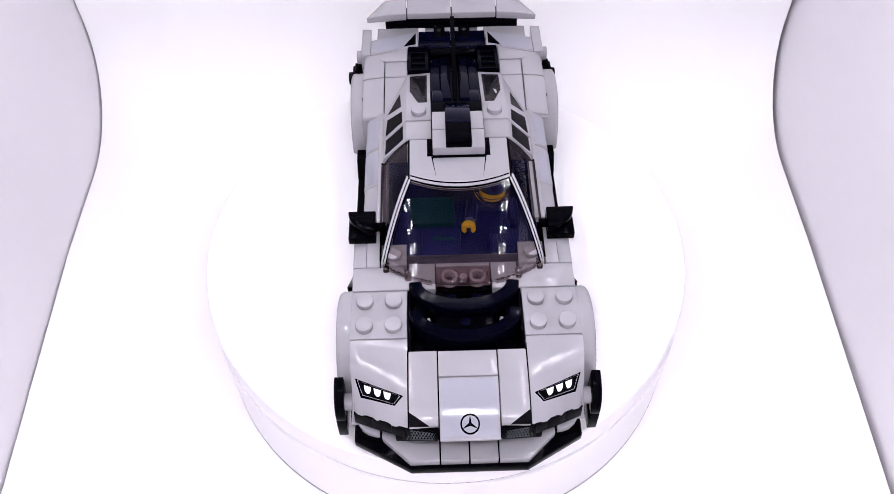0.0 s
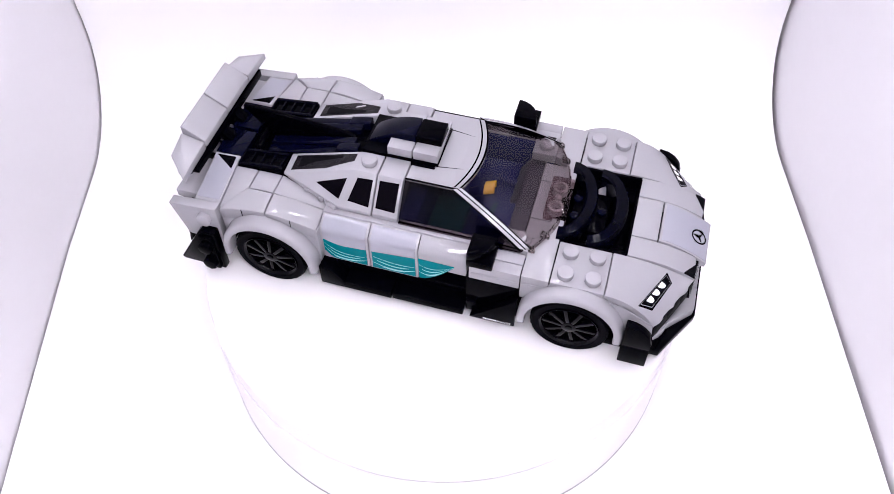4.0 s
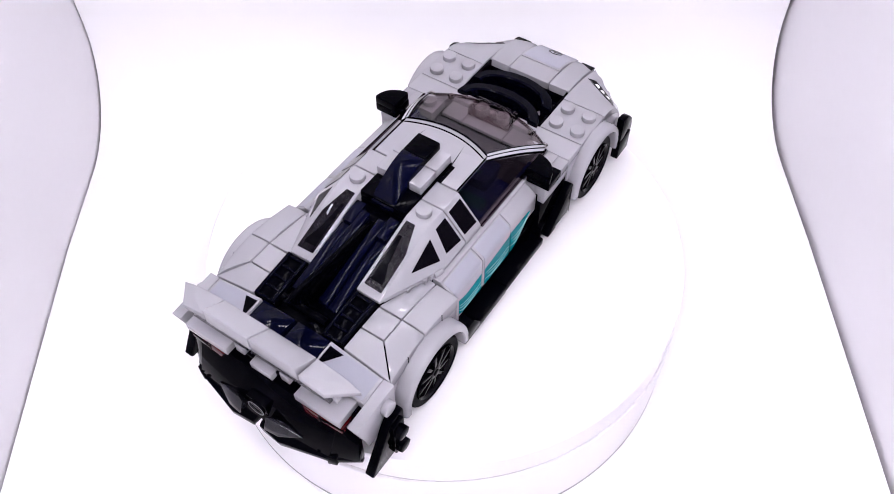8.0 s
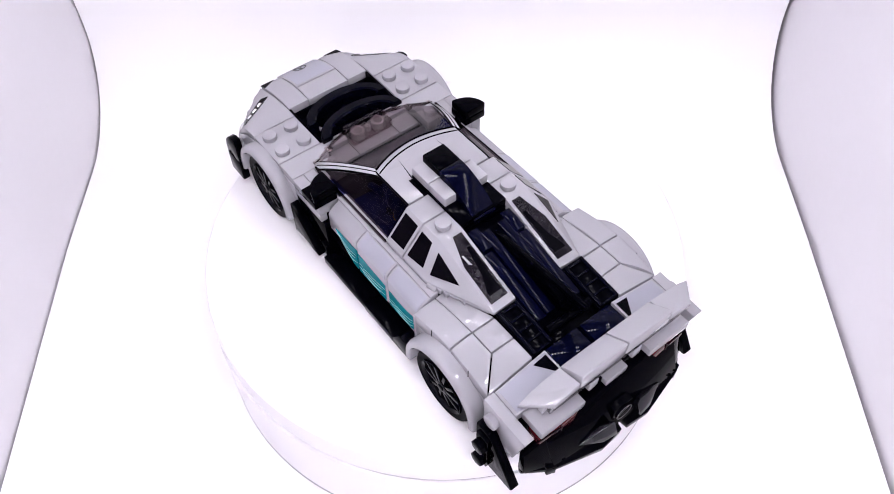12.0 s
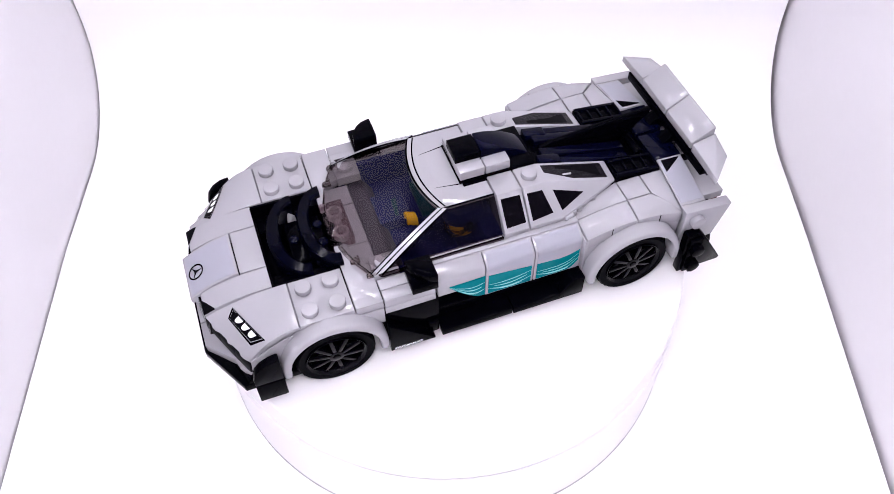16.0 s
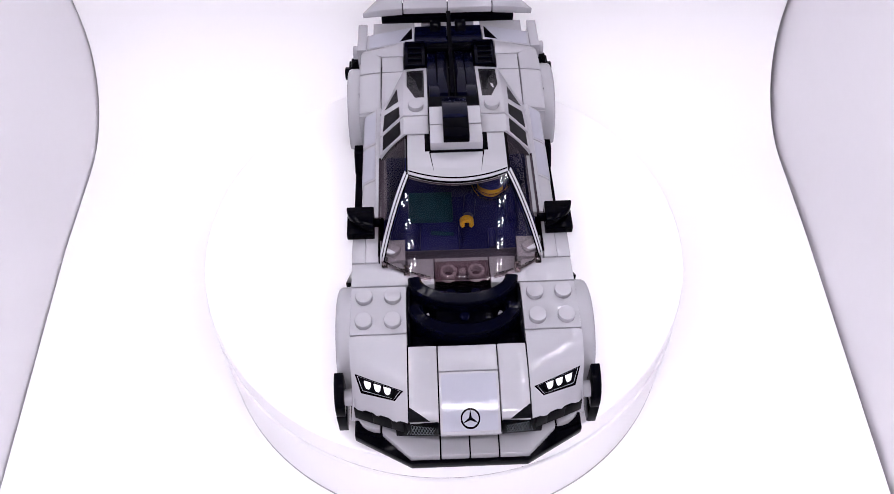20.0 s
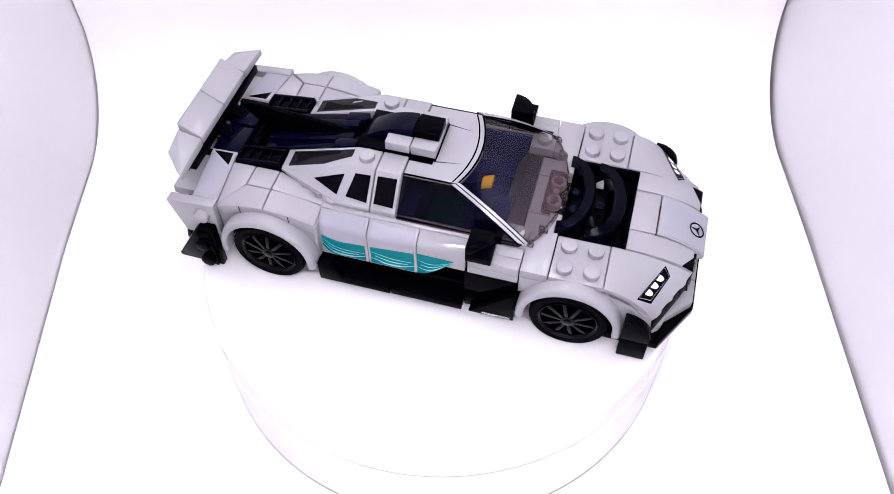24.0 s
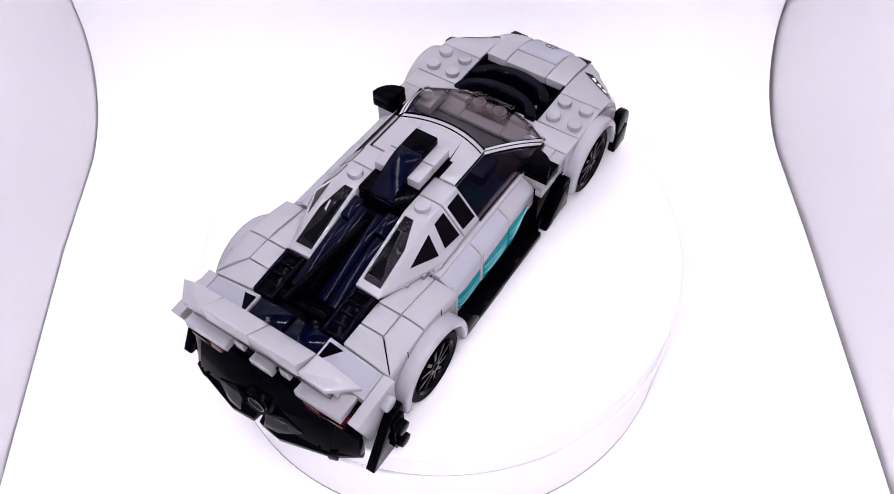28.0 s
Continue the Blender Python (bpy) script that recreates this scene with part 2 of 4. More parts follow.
def build_led_strips():
    """Two strips along the sides, one across the front and one across the back."""
    plans = []
    for s in (-1, 1):
        plans.append((s * 102, -16, 17, 222, [(x, -100 + 26 * k + 0.5 * x, 1.9, 4.4) for k in range(9) for x in (-5.2, 5.2)]))
    plans.append((0, -168, 158, 20, [(-72 + 9 * k, y, 3.2, 3.2) for k in range(17) for y in (-5, 5)]))
    plans.append((-5, 57, 90, 16, [(-40 + 16 * k, 0, 3.3, 3.3) for k in range(6)]))
    for x, y, w, d, lamps in plans:
        strip = tagged(new("led_strip"), "bright white LED strip under the roof of the photo box", "light strip", "LED strips")
        strip.location = (x * MM, y * MM, 0)
        part("housing", box(-w / 2, w / 2, -d / 2, d / 2, 258.5, 261.9, 0.5), LED_BODY, strip)
        for lx, ly, hw, hd in lamps:
            part("led", box(lx - hw, lx + hw, ly - hd, ly + hd, 257.3, 258.7, 0), LED, strip)


def lathe(pts, n=160):
    bm = bmesh.new()
    rings = []
    for p in pts:
        if p[0] == 0:
            rings.append([bm.verts.new((0, 0, p[1]))])
        else:
            rings.append([bm.verts.new((p[0] * math.cos(2 * math.pi * k / n), p[0] * math.sin(2 * math.pi * k / n), p[1])) for k in range(n)])
    for a, b in zip(rings, rings[1:]):
        for k in range(n):
            j = (k + 1) % n
            if len(a) == 1:
                bm.faces.new((a[0], b[j], b[k]))
            elif len(b) == 1:
                bm.faces.new((a[k], a[j], b[0]))
            else:
                bm.faces.new((a[k], a[j], b[j], b[k]))
    return bm


def build_turntable():
    """A drum with a turning platter that stands a hair clear of the drum's rim."""
    r = 80.3
    table = tagged(new("turntable"), "round white plastic turntable on the white sheet", "turntable")
    part("base", lathe([(0, FLOOR_Z + 0.7), (r + 0.2, FLOOR_Z + 0.7), (r + 0.7, FLOOR_Z + 1.2), (r + 0.7, -13.1), (r + 0.4, -12.8), (r - 7.0, -12.8), (0, -12.8)]), DISC, table)
    # added grey ring that draws the contact shade where drum meets sheet
    part("foot_ring", lathe([(r - 3.0, FLOOR_Z), (r + 0.8, FLOOR_Z), (r + 0.8, FLOOR_Z + 0.68), (r - 3.0, FLOOR_Z + 0.68), (r - 3.0, FLOOR_Z)]), STUD_GREY, table, "thin grey ring standing in for contact shade under the drum")
    # added dark ring: puts the shade of the platter gap into colour
    part("bearing_ring", lathe([(r - 4.0, -12.78), (r - 0.35, -12.78), (r - 0.35, -12.05), (r - 4.0, -12.05), (r - 4.0, -12.78)]), DARK_GREY, table, "thin dark ring standing in for shade in the gap below the platter")
    platter = part("platter", lathe([(0, -12.0), (r - 0.3, -12.0), (r, -11.7), (r, -0.5), (r - 0.5, 0), (0, 0)]), DISC, table)
    return table, platter


build_backdrop()
build_photo_box()
build_led_strips()
turntable, platter = build_turntable()

# ---- the toy car: x to its nose, y to its left, z up from the turntable ----
car = tagged(new("toy_car"), "light grey brick-built toy sports car with black trim and teal stripes", "toy car")
HOOD, ROOF = 28.2, 40.4


def stud(x, y, z, parent, mat=None, r=2.4, h=1.75):
    return part("stud", rod((x, y, z - 0.2), (x, y, z + h), r, 24, 0.3), mat or GREY, parent)



# -- chassis
part("chassis", box(-76, 74, -21, 21, 3.5, 17, 0.4), BLACK, car)
part("floor_plate", box(-31, 31.5, -29, 29, 4, 12, 0.4), BLACK, car)
part("rear_block", box(-76, -63.8, -28, 28, 8, 24, 0.3), BLACK, car)
part("axle", rod((48, -27, 12), (48, 27, 12), 2.2, 16), BLACK, car)
part("axle", rod((-48, -27, 12), (-48, 27, 12), 2.2, 16), BLACK, car)


# -- wheels
def tyre_mesh():
    bm = bmesh.new()
    prof = [(9.2, 0), (9.0, 0.5), (9.3, 0.9), (11.3, 0.6), (11.8, 1.0), (12.0, 1.8), (12.0, 6.2), (11.7, 7.2), (9.2, 7.8), (8.6, 7.0), (8.6, 0.6)]
    n = 72
    rings = []
    for k in range(n):
        a = 2 * math.pi * k / n
        ring = []
        for i, (r, d) in enumerate(prof):
            rr = r - (0.55 if i in (4, 5, 6) and k % 2 else 0)
            ring.append(bm.verts.new((rr * math.sin(a), -d, rr * math.cos(a))))
        rings.append(ring)
    for k in range(n):
        a, b = rings[k], rings[(k + 1) % n]
        for i in range(len(prof)):
            j = (i + 1) % len(prof)
            bm.faces.new((a[i], a[j], b[j], b[i]))
    return bm


def rim_ring_mesh():
    bm = bmesh.new()
    prof = [(8.2, 0.7), (9.1, 0.2), (9.2, 0.9), (9.2, 7), (7.9, 7), (7.9, 1.4)]
    n = 48
    rings = [[bm.verts.new((r * math.sin(2 * math.pi * k / n), -d, r * math.cos(2 * math.pi * k / n))) for r, d in prof] for k in range(n)]
    for k in range(n):
        a, b = rings[k], rings[(k + 1) % n]
        for i in range(len(prof)):
            j = (i + 1) % len(prof)
            bm.faces.new((a[i], a[j], b[j], b[i]))
    return bm


def build_wheel():
    """One wheel with its outer face in the plane y = 0, facing +y."""
    wheel = part("wheel", rod((0, -7, 0), (0, -3.2, 0), 8.4, 40, 0.2), BLACK, car)
    part("tyre", tyre_mesh(), RUBBER, wheel)
    part("rim", rim_ring_mesh(), RIM, wheel)
    hub = join(rod((0, -3.5, 0), (0, -0.5, 0), 2.3, 24, 0.3), rod((0, -1, 0), (0, -0.1, 0), 1.1, 16, 0.2))
    part("hub", hub, RIM, wheel)
    spoke = None
    for k in range(10):
        sp = part("spoke", hull([(-0.55, -1.6, 1.5), (0.55, -1.6, 1.5), (-0.55, -0.6, 1.5), (0.55, -0.6, 1.5),
                                 (-0.75, -1.8, 8.4), (0.75, -1.8, 8.4), (-0.6, -0.9, 8.4), (0.6, -0.9, 8.4)], 0.15), RIM, wheel) if spoke is None else None
        if spoke is None:
            spoke = sp
        else:
            o = new("spoke", spoke.data)
            o.parent = wheel
            o.matrix_basis = pose(0, 0, 0, 0, 36 * k, 0)
    return wheel


first = build_wheel()
first.matrix_basis = pose(48 * MM, 35.3 * MM, 12 * MM, 0, 7, 0)
for x, s, spin in ((-48, 1, 25), (48, -1, 13), (-48, -1, 31)):
    copy_thing(first, pose(x * MM, s * 35.3 * MM, 12 * MM, 0, spin, 0 if s > 0 else 180))


# -- wheel arches and fenders
def arch_mesh(xc, s, low_front, low_rear):
    """A half ring over a wheel with a rounded outer shoulder and short straight legs."""
    sec = [(13.6, 35.7), (13.85, 36.0), (15.2, 35.95), (15.75, 35.6), (16.1, 34.7), (16.15, 31.0), (13.4, 31.0), (13.4, 35.2)]
    bm = bmesh.new()
    stations = [("leg", low_front)] + [("arc", a) for a in [6 * k for k in range(31)]] + [("leg2", low_rear)]
    rings = []
    for kind, v in stations:
        ring = []
        for r, y in sec:
            if kind == "arc":
                p = (xc + r * math.cos(radians(v)), s * y, 12 + r * math.sin(radians(v)))
            else:
                p = (xc + (r if kind == "leg" else -r), s * y, v)
            ring.append(bm.verts.new(p))
        rings.append(ring)
    for a, b in zip(rings, rings[1:]):
        for i in range(len(sec)):
            j = (i + 1) % len(sec)
            bm.faces.new((a[i], a[j], b[j], b[i]))
    bm.faces.new(rings[0])
    bm.faces.new(rings[-1])
    return bm


for s in (-1, 1):
    part("wheel_arch", arch_mesh(48, s, 10.5, 10.5), GREY, car)
    part("wheel_arch", arch_mesh(-48, s, 10.0, 10.0), GREY, car)
    part("wheel_well", box(31.5, 64, s * 21, s * 26.5, 8, 25, 0.2), BLACK, car)
    part("wheel_well", box(-64, -31.5, s * 21, s * 26.5, 8, 26, 0.2), BLACK, car)


# -- nose
for s in (-1, 1):
    plate = part("studded_plate", box(40.1, 55.9, s * 16.1, s * 31.9, 25.0, HOOD, 0.2), GREY, car, "light grey plate with four round studs")
    for x in (44, 52):
        for y in (20, 28):
            stud(x, s * y, HOOD, plate)
    part("plate", box(40.1, 55.9, s * 16.1, s * 31.9, 21.8, 24.95, 0.15), GREY, car)
    part("cowl_plate", prism([(36.0, s * 8.0), (39.95, s * 8.0), (39.95, s * 31.9), (31.7, s * 31.9), (31.7, s * 17.5), (36.0, s * 16.0)], "z", 25.0, HOOD, 0.2), GREY, car)
    part("cowl_side", box(31.7, 39.95, s * 26, s * 31.9, 18, 24.9, 0.2), GREY, car)

    def fender_top(u, v, s=s):
        xf = 80.4 - 7.8 * v - 0.6 * v * v
        zf = 23.6 - 6.0 * v
        x = lerp(56.1, xf, u)
        y = lerp(16.1, 31.9 - 0.9 * u * u, v)
        k = max(0.0, (x - 56.1) / (xf - 56.1))
        drop = (HOOD - zf) * k ** 2.1
        wave = 0.55 * (1 if (v * 3.2) % 1.0 > 0.62 else 0) * u ** 8
        return (x + wave, s * y, HOOD - drop - 0.5 * max(0.0, v - 0.9) * 10 * 0.6)
    fender = part("headlight_fender", sheet(fender_top, 16, 14, (-0.5, 0, -1.3)), GREY, car)
    part("fender_side", hull([(56.1, s * 31.2, 25), (56.1, s * 31.9, 25), (71.6, s * 30.6, 17.5), (71.6, s * 31.4, 17.5), (64.3, s * 31.9, 10),
                              (72.4, s * 32.6, 9.6), (64.3, s * 29.5, 10), (72.4, s * 29.5, 9.6), (62, s * 31.6, 24), (64.3, s * 31.9, 18)], 0.2), GREY, car)

    part("fender_cheek", prism([(48 + 15 * math.cos(radians(a)), 12 + 15 * math.sin(radians(a))) for a in (8, 20, 32, 44, 56)]
                               + [(56.1, 27.2), (62, 26.2), (66, 23.6), (70, 19.3), (71.5, 17.0), (71.5, 12.0)], "y", s * 29.6, s * 30.8, 0.1), GREY, car)

    def on_fender(x, y, s=s):
        """A spot on the top of the fender above (x, y)."""
        v = (y - 16.1) / 15.4
        xf = 80.4 - 7.8 * v - 0.6 * v * v
        k = (x - 56.1) / (xf - 56.1)
        return (x, s * y, HOOD - (HOOD - 23.6 + 6.0 * v) * k ** 2.1)

    def fender_patch(name, quad, mat, lift, label=""):
        a, b, c, d = quad
        def f(u, v):
            x, y = lerp(lerp(a[0], b[0], u), lerp(d[0], c[0], u), v), lerp(lerp(a[1], b[1], u), lerp(d[1], c[1], u), v)
            p = on_fender(x, y)
            return (p[0] + lift * 0.35, p[1], p[2] + lift)
        return part(name, sheet(f, 8, 4, (0, 0, -0.22)), mat, fender, label)
    fender_patch("headlight", ((65.9, 30.4), (72.2, 17.3), (74.2, 19.6), (70.2, 28.9)), PRINT, 0.10, "black headlight print with three white lamps")
    fender_patch("headlight_line", ((66.45, 29.75), (72.1, 18.1), (73.75, 19.8), (69.9, 28.4)), PALE, 0.15)
    fender_patch("headlight_inner", ((66.55, 29.6), (72.08, 18.22), (73.69, 19.86), (69.85, 28.3)), PRINT, 0.20)
    for k in range(3):
        y0 = 27.9 - 2.65 * k
        xa = 67.7 + 1.2 * k
        lamp = fender_patch("lamp", ((xa + 0.15, y0), (xa + 1.05, y0 - 2.0), (xa + 2.05, y0 - 1.75), (xa + 1.35, y0 - 0.2)), WHITE, 0.27, "white lamp print")
        fender_patch("lamp_foot", ((xa + 1.35, y0 - 0.2), (xa + 2.05, y0 - 1.75), (xa + 2.4, y0 - 1.35), (xa + 2.0, y0 - 0.6)), WHITE, 0.27, "white lamp print")

    # dark trim below the fender edge and the grille beside the badge
    for k in range(3):
        v0, v1 = k / 3, (k + 1) / 3
        pts = []
        for v in (v0, v1):
            xf, zf = 80.4 - 7.8 * v - 0.6 * v * v, 23.6 - 6.0 * v
            y = lerp(15.5, 31.2, v)
            jag = 0.5
            for dx, dz in ((0.9 + 0.7 * jag, -0.9), (1.5 + 0.5 * jag, -5.6), (-8, -0.9), (-8, -5.6)):
                pts.append((xf + dx - 1.2, s * y, zf + dz))
        part("trim", hull(pts, 0.15), RUBBER, car)
    grille = part("grille", hull([(81.9, s * 8.4, 18.4), (81.0, s * 8.4, 23.4), (80.6, s * 17.6, 16.5), (79.4, s * 17.6, 22.6), (74, s * 8.4, 17), (74, s * 17.6, 16), (74, s * 17.6, 22), (74, s * 8.4, 23)], 0.1), BLACK, car, "black corner grille with grey honeycomb print")
    def on_grille(u, v):
        a = Vector((81.85, s * 9.0, 18.8)).lerp(Vector((80.65, s * 17.0, 17.1)), u)
        b = Vector((81.15, s * 9.0, 22.4)).lerp(Vector((79.6, s * 17.0, 22.0)), u)
        return a.lerp(b, v) + Vector((0.08, 0, 0.02))
    for k in range(9):
        for lean in (-1, 1):
            u = 0.06 + 0.1 * k
            pts = [on_grille(max(0, min(1, u + d + lean * 0.09 * e)), v) for d, e, v in ((0, -1, 0.08), (0.022, -1, 0.08), (0.022, 1, 0.92), (0, 1, 0.92))]
            part("grille_wire", decal(pts, (1, 0, 0.2), 0.05, 0.08), MESH_GREY, grille)
    # bonnet strip beside the badge, cut off at its front corner
    prof = [(60.0, HOOD), (66, HOOD - 0.25), (71, HOOD - 0.9), (75, HOOD - 1.9), (78, HOOD - 2.9), (80.3, HOOD - 3.9), (80.3, 22.6), (60.0, 23)]
    strip = part("bonnet_slope", prism(prof, "y", s * 8.1, s * 15.95, 0.2), GREY, car)
    def cut_z(x):
        return lerp(HOOD - 1.9, HOOD - 2.9, (x - 75) / 3) if x < 78 else lerp(HOOD - 2.9, HOOD - 3.9, (x - 78) / 2.3)
    part("bonnet_cut", sheet(lambda u, v: (lerp(77.0, 80.3, u) + 0.06, s * lerp(15.9, lerp(15.6, 10.6, u), v), cut_z(lerp(77.0, 80.3, u)) + 0.14), 8, 2, (0, 0, -0.4)), RUBBER, strip)

part("bonnet_tile", box(60.0, 67.9, -8.0, 8.0, 25, 28.0, 0.2), GREY, car)
BADGE_PROFILE = [(lerp(68.05, 83.4, k / 12), 28.0 - 5.8 * (k / 12) ** 1.7) for k in range(13)]
badge_slope = part("badge_slope", prism(BADGE_PROFILE + [(83.2, 20.6), (80, 20), (68.05, 23)], "y", -8.0, 8.0, 0.2), GREY, car, "curved light grey bonnet slope with round badge print")


def badge_z(x):
    return 28.0 - 5.8 * ((x - 68.05) / 15.35) ** 1.7


part("bonnet_sticker", sheet(lambda u, v: (lerp(68.9, 82.7, u), lerp(-7.2, 7.2, v), badge_z(lerp(68.9, 82.7, u)) + 0.1), 12, 2, (0, 0, -0.2)), STICKER, badge_slope)


def badge_mesh():
    """A plain ring with three spokes that lies on the curved bonnet."""
    cx, r, w = 80.0, 2.35, 0.22
    def at(px, py, up):
        return (cx + px * 0.92, py, badge_z(cx + px * 0.92) + up)
    bms = []
    n = 40
    for up in (0.24,):
        bm = bmesh.new()
        a = [bm.verts.new(at((r - w) * math.cos(2 * math.pi * k / n), (r - w) * math.sin(2 * math.pi * k / n), up)) for k in range(n)]
        b = [bm.verts.new(at((r + w) * math.cos(2 * math.pi * k / n), (r + w) * math.sin(2 * math.pi * k / n), up)) for k in range(n)]
        for k in range(n):
            j = (k + 1) % n
            bm.faces.new((a[k], b[k], b[j], a[j]))
        for k in range(3):
            t = math.pi + 2 * math.pi * k / 3
            c, sn = math.cos(t), math.sin(t)
            bm.faces.new([bm.verts.new(at(p * c - q * sn, p * sn + q * c, up)) for p, q in ((0, -0.42), (r, 0), (0, 0.42))])
        ex = bmesh.ops.extrude_face_region(bm, geom=bm.faces[:])
        bmesh.ops.translate(bm, vec=(0, 0, -0.16), verts=[v for v in ex["geom"] if isinstance(v, bmesh.types.BMVert)])
        bms.append(bm)
    return join(*bms)


part("badge", badge_mesh(), PRINT, badge_slope, "black ring badge with three spokes")

# -- front lip and splitter
part("nose_core", box(60, 77.5, -20, 20, 8, 22.5, 0.3), BLACK, car)
part("splitter", prism([(58, -31.8), (75.5, -31.8), (84.4, -16), (84.4, 16), (75.5, 31.8), (58, 31.8)], "z", 3.6, 6.7, 0.25), BLACK, car, "black front splitter plate")
for y0, y1 in ((-8, 0), (0, 8)):
    part("lip_tile", box(75.8, 83.6, y0 + 0.08, y1 - 0.08, 6.9, 10.0, 0.2), GREY, car)
for s in (-1, 1):
    part("lip_wedge", prism([(74, s * 8.1), (83.6, s * 8.1), (83.6, s * 16.2), (76.2, s * 24), (74, s * 24)], "z", 6.9, 10.0, 0.2), GREY, car)
    part("lip_round", prism([(70, s * 24.3), (76.0, s * 24.3)] + [(70 + 6.0 * math.cos(radians(a)), s * (24.3 + 6.8 * math.sin(radians(a)))) for a in (15, 30, 45, 60, 75, 90)], "z", 9.0, 11.6, 0.2), GREY, car)
    part("splitter_end", hull([(66, s * 24, 6.5), (77, s * 24, 6.5), (74.5, s * 31.6, 6.5), (66, s * 31.6, 6.5), (66, s * 24, 8.9), (75.5, s * 24, 8.9), (73, s * 31.2, 8.9), (66, s * 31.2, 8.9)], 0.2), BLACK, car)
    # winglets beside the nose
    part("winglet", prism([(63.9, 12.0), (72.2, 12.0), (72.2, 15.3), (71.2, 18.2), (69.3, 20.4), (66.8, 21.8), (63.9, 22.3)], "y", s * 33.8, s * 36.4, 0.3), BLACK, car)
    part("winglet", box(63.9, 72.2, s * 33.8, s * 36.5, 3.4, 11.8, 0.3), BLACK, car)
    part("winglet_pin", rod((68, s * 31, 15.5), (68, s * 34, 15.5), 2.4, 20), GREY, car)

# -- open engine bay in the nose with two black bows
part("bay_floor", box(39.5, 60.2, -16, 16, 17.5, 20, 0.2), BLACK, car)
part("bay_wall", box(59.4, 60.0, -16, 16, 19, 25.4, 0.1), BLACK, car)
for s in (-1, 1):
    part("bay_side", box(40, 60, s * 15.2, s * 16.0, 18, 27.9, 0.1), BLACK, car)
    part("bay_bracket", box(40.5, 47.5, s * 11.5, s * 15.1, 20, 25.2, 0.25), BLACK, car)
    part("bay_clip", hull([(47.2, s * 9.4, 22), (50.2, s * 9.4, 22), (47.2, s * 13, 22), (50.2, s * 13, 22), (47.6, s * 10, 25.6), (49.6, s * 11.8, 25.6)], 0.2), GREY, car)
    part("bay_tile", box(54, 59.2, s * 9, s * 15, 20, 23.5, 0.25), BLACK, car)


def bow_mesh(x0, reach, z0, z1):
    """A bow open to the rear: half an ellipse seen from above, with upright sides."""
    n, bm = 28, bmesh.new()
    rings = []
    for k in range(n + 1):
        a = math.pi * k / n - math.pi / 2
        c, sn = math.cos(a), math.sin(a)
        ring = []
        for ry, rx, z in ((15.7, reach, z1 - 0.9), (15.2, reach - 0.5, z1 - 0.3), (12.6, reach - 3.3, z1), (12.0, reach - 3.9, z1 - 0.5), (12.0, reach - 3.9, z0), (15.7, reach, z0)):
            ring.append(bm.verts.new((x0 + rx * c, ry * sn, z)))
        rings.append(ring)
    for a, b in zip(rings, rings[1:]):
        for i in range(6):
            j = (i + 1) % 6
            bm.faces.new((a[i], a[j], b[j], b[i]))
    bm.faces.new(rings[0])
    bm.faces.new(rings[-1])
    return bm


part("bow", bow_mesh(38.6, 9.6, 25.2, 30.4), BOW, car, "black curved bow in the open bonnet")
part("bow", bow_mesh(47.6, 10.2, 23.0, 29.6), BOW, car, "black curved bow in the open bonnet")
for x, y in ((42.0, -3.6), (42.0, 3.6), (50.0, 0.0)):
    part("engine_cap", rod((x, y, 25.4), (x, y, 26.8), 1.5, 16), NAVY, car)
part("engine_block", box(41, 52, -8, 8, 20, 25.5, 0.4), BLACK, car)

# -- cabin tub, seat, dashboard
part("cabin_floor", box(-16, 32, -23, 23, 12, 18, 0.2), INTERIOR, car)
part("firewall", box(31.0, 39.9, -16, 16, 14, 25.0, 0.3), BLACK, car)
for y0, y1, x1 in ((-15.9, -8.05, 39.8), (-7.95, 7.95, 37.0), (8.05, 15.9, 39.8)):
    part("cowl_plate", box(29.2, x1, y0, y1, 25.05, 26.3, 0.15), GREY, car)
part("seat", hull([(-7, -22, 14), (-7, 22, 14), (-3, -22, 30), (-3, 22, 30), (-9, -22, 30), (-9, 22, 30), (-1, -22, 14), (-1, 22, 14)], 0.5), INTERIOR, car)
part("dashboard", hull([(20, -20, 17), (20, 20, 17), (24, -20, 23.4), (24, 20, 23.4), (29, -20, 25), (29, 20, 25), (29, -20, 16), (29, 20, 16)], 0.8), DASH, car)
part("seat_pad", box(-3, 9, -15.5, -1.5, 16, 20.2, 0.5), TEAL_DARK, car, "dark teal passenger seat pad")
part("console_print", decal([(15.6, -8.6, 22.2), (17.2, -8.6, 22.2), (17.8, -1.6, 22.2), (16.6, -1.6, 22.2)], (0, 0, 1), 0.1), TEAL_DARK, car, "teal console print")
part("console", box(13, 24, -12, 0, 16, 22.15, 0.6), INTERIOR, car)
part("steering_column", rod((21, 10.2, 20), (15.5, 10.2, 22.0), 1.3, 12), INTERIOR, car)
for s in (-1, 1):
    part("cabin_side", box(-16, 31, s * 21.2, s * 22.9, 12, 28.0, 0.2), INTERIOR, car)
    corner = part("corner_plate", box(24.2, 32, s * 16.2, s * 23.8, 26.0, 29.4, 0.2), GREY, car)
    stud(28.2, s * 20, 29.4, corner)
    part("cowl_tile", box(16.2, 31.6, s * 24.2, s * 28.0, 24.6, 28.4, 0.2), GREY, car)
    part("cowl_rail", box(16.2, 31.6, s * 28.1, s * 31.9, 24.6, 28.2, 0.2), GREY, car)
    part("cowl_panel", box(16.2, 31.6, s * 29.5, s * 31.9, 21.8, 24.5, 0.15), GREY, car)
    part("recess", box(15.3, 33, s * 22, s * 31.4, 6, 21.6, 0.2), BLACK, car)

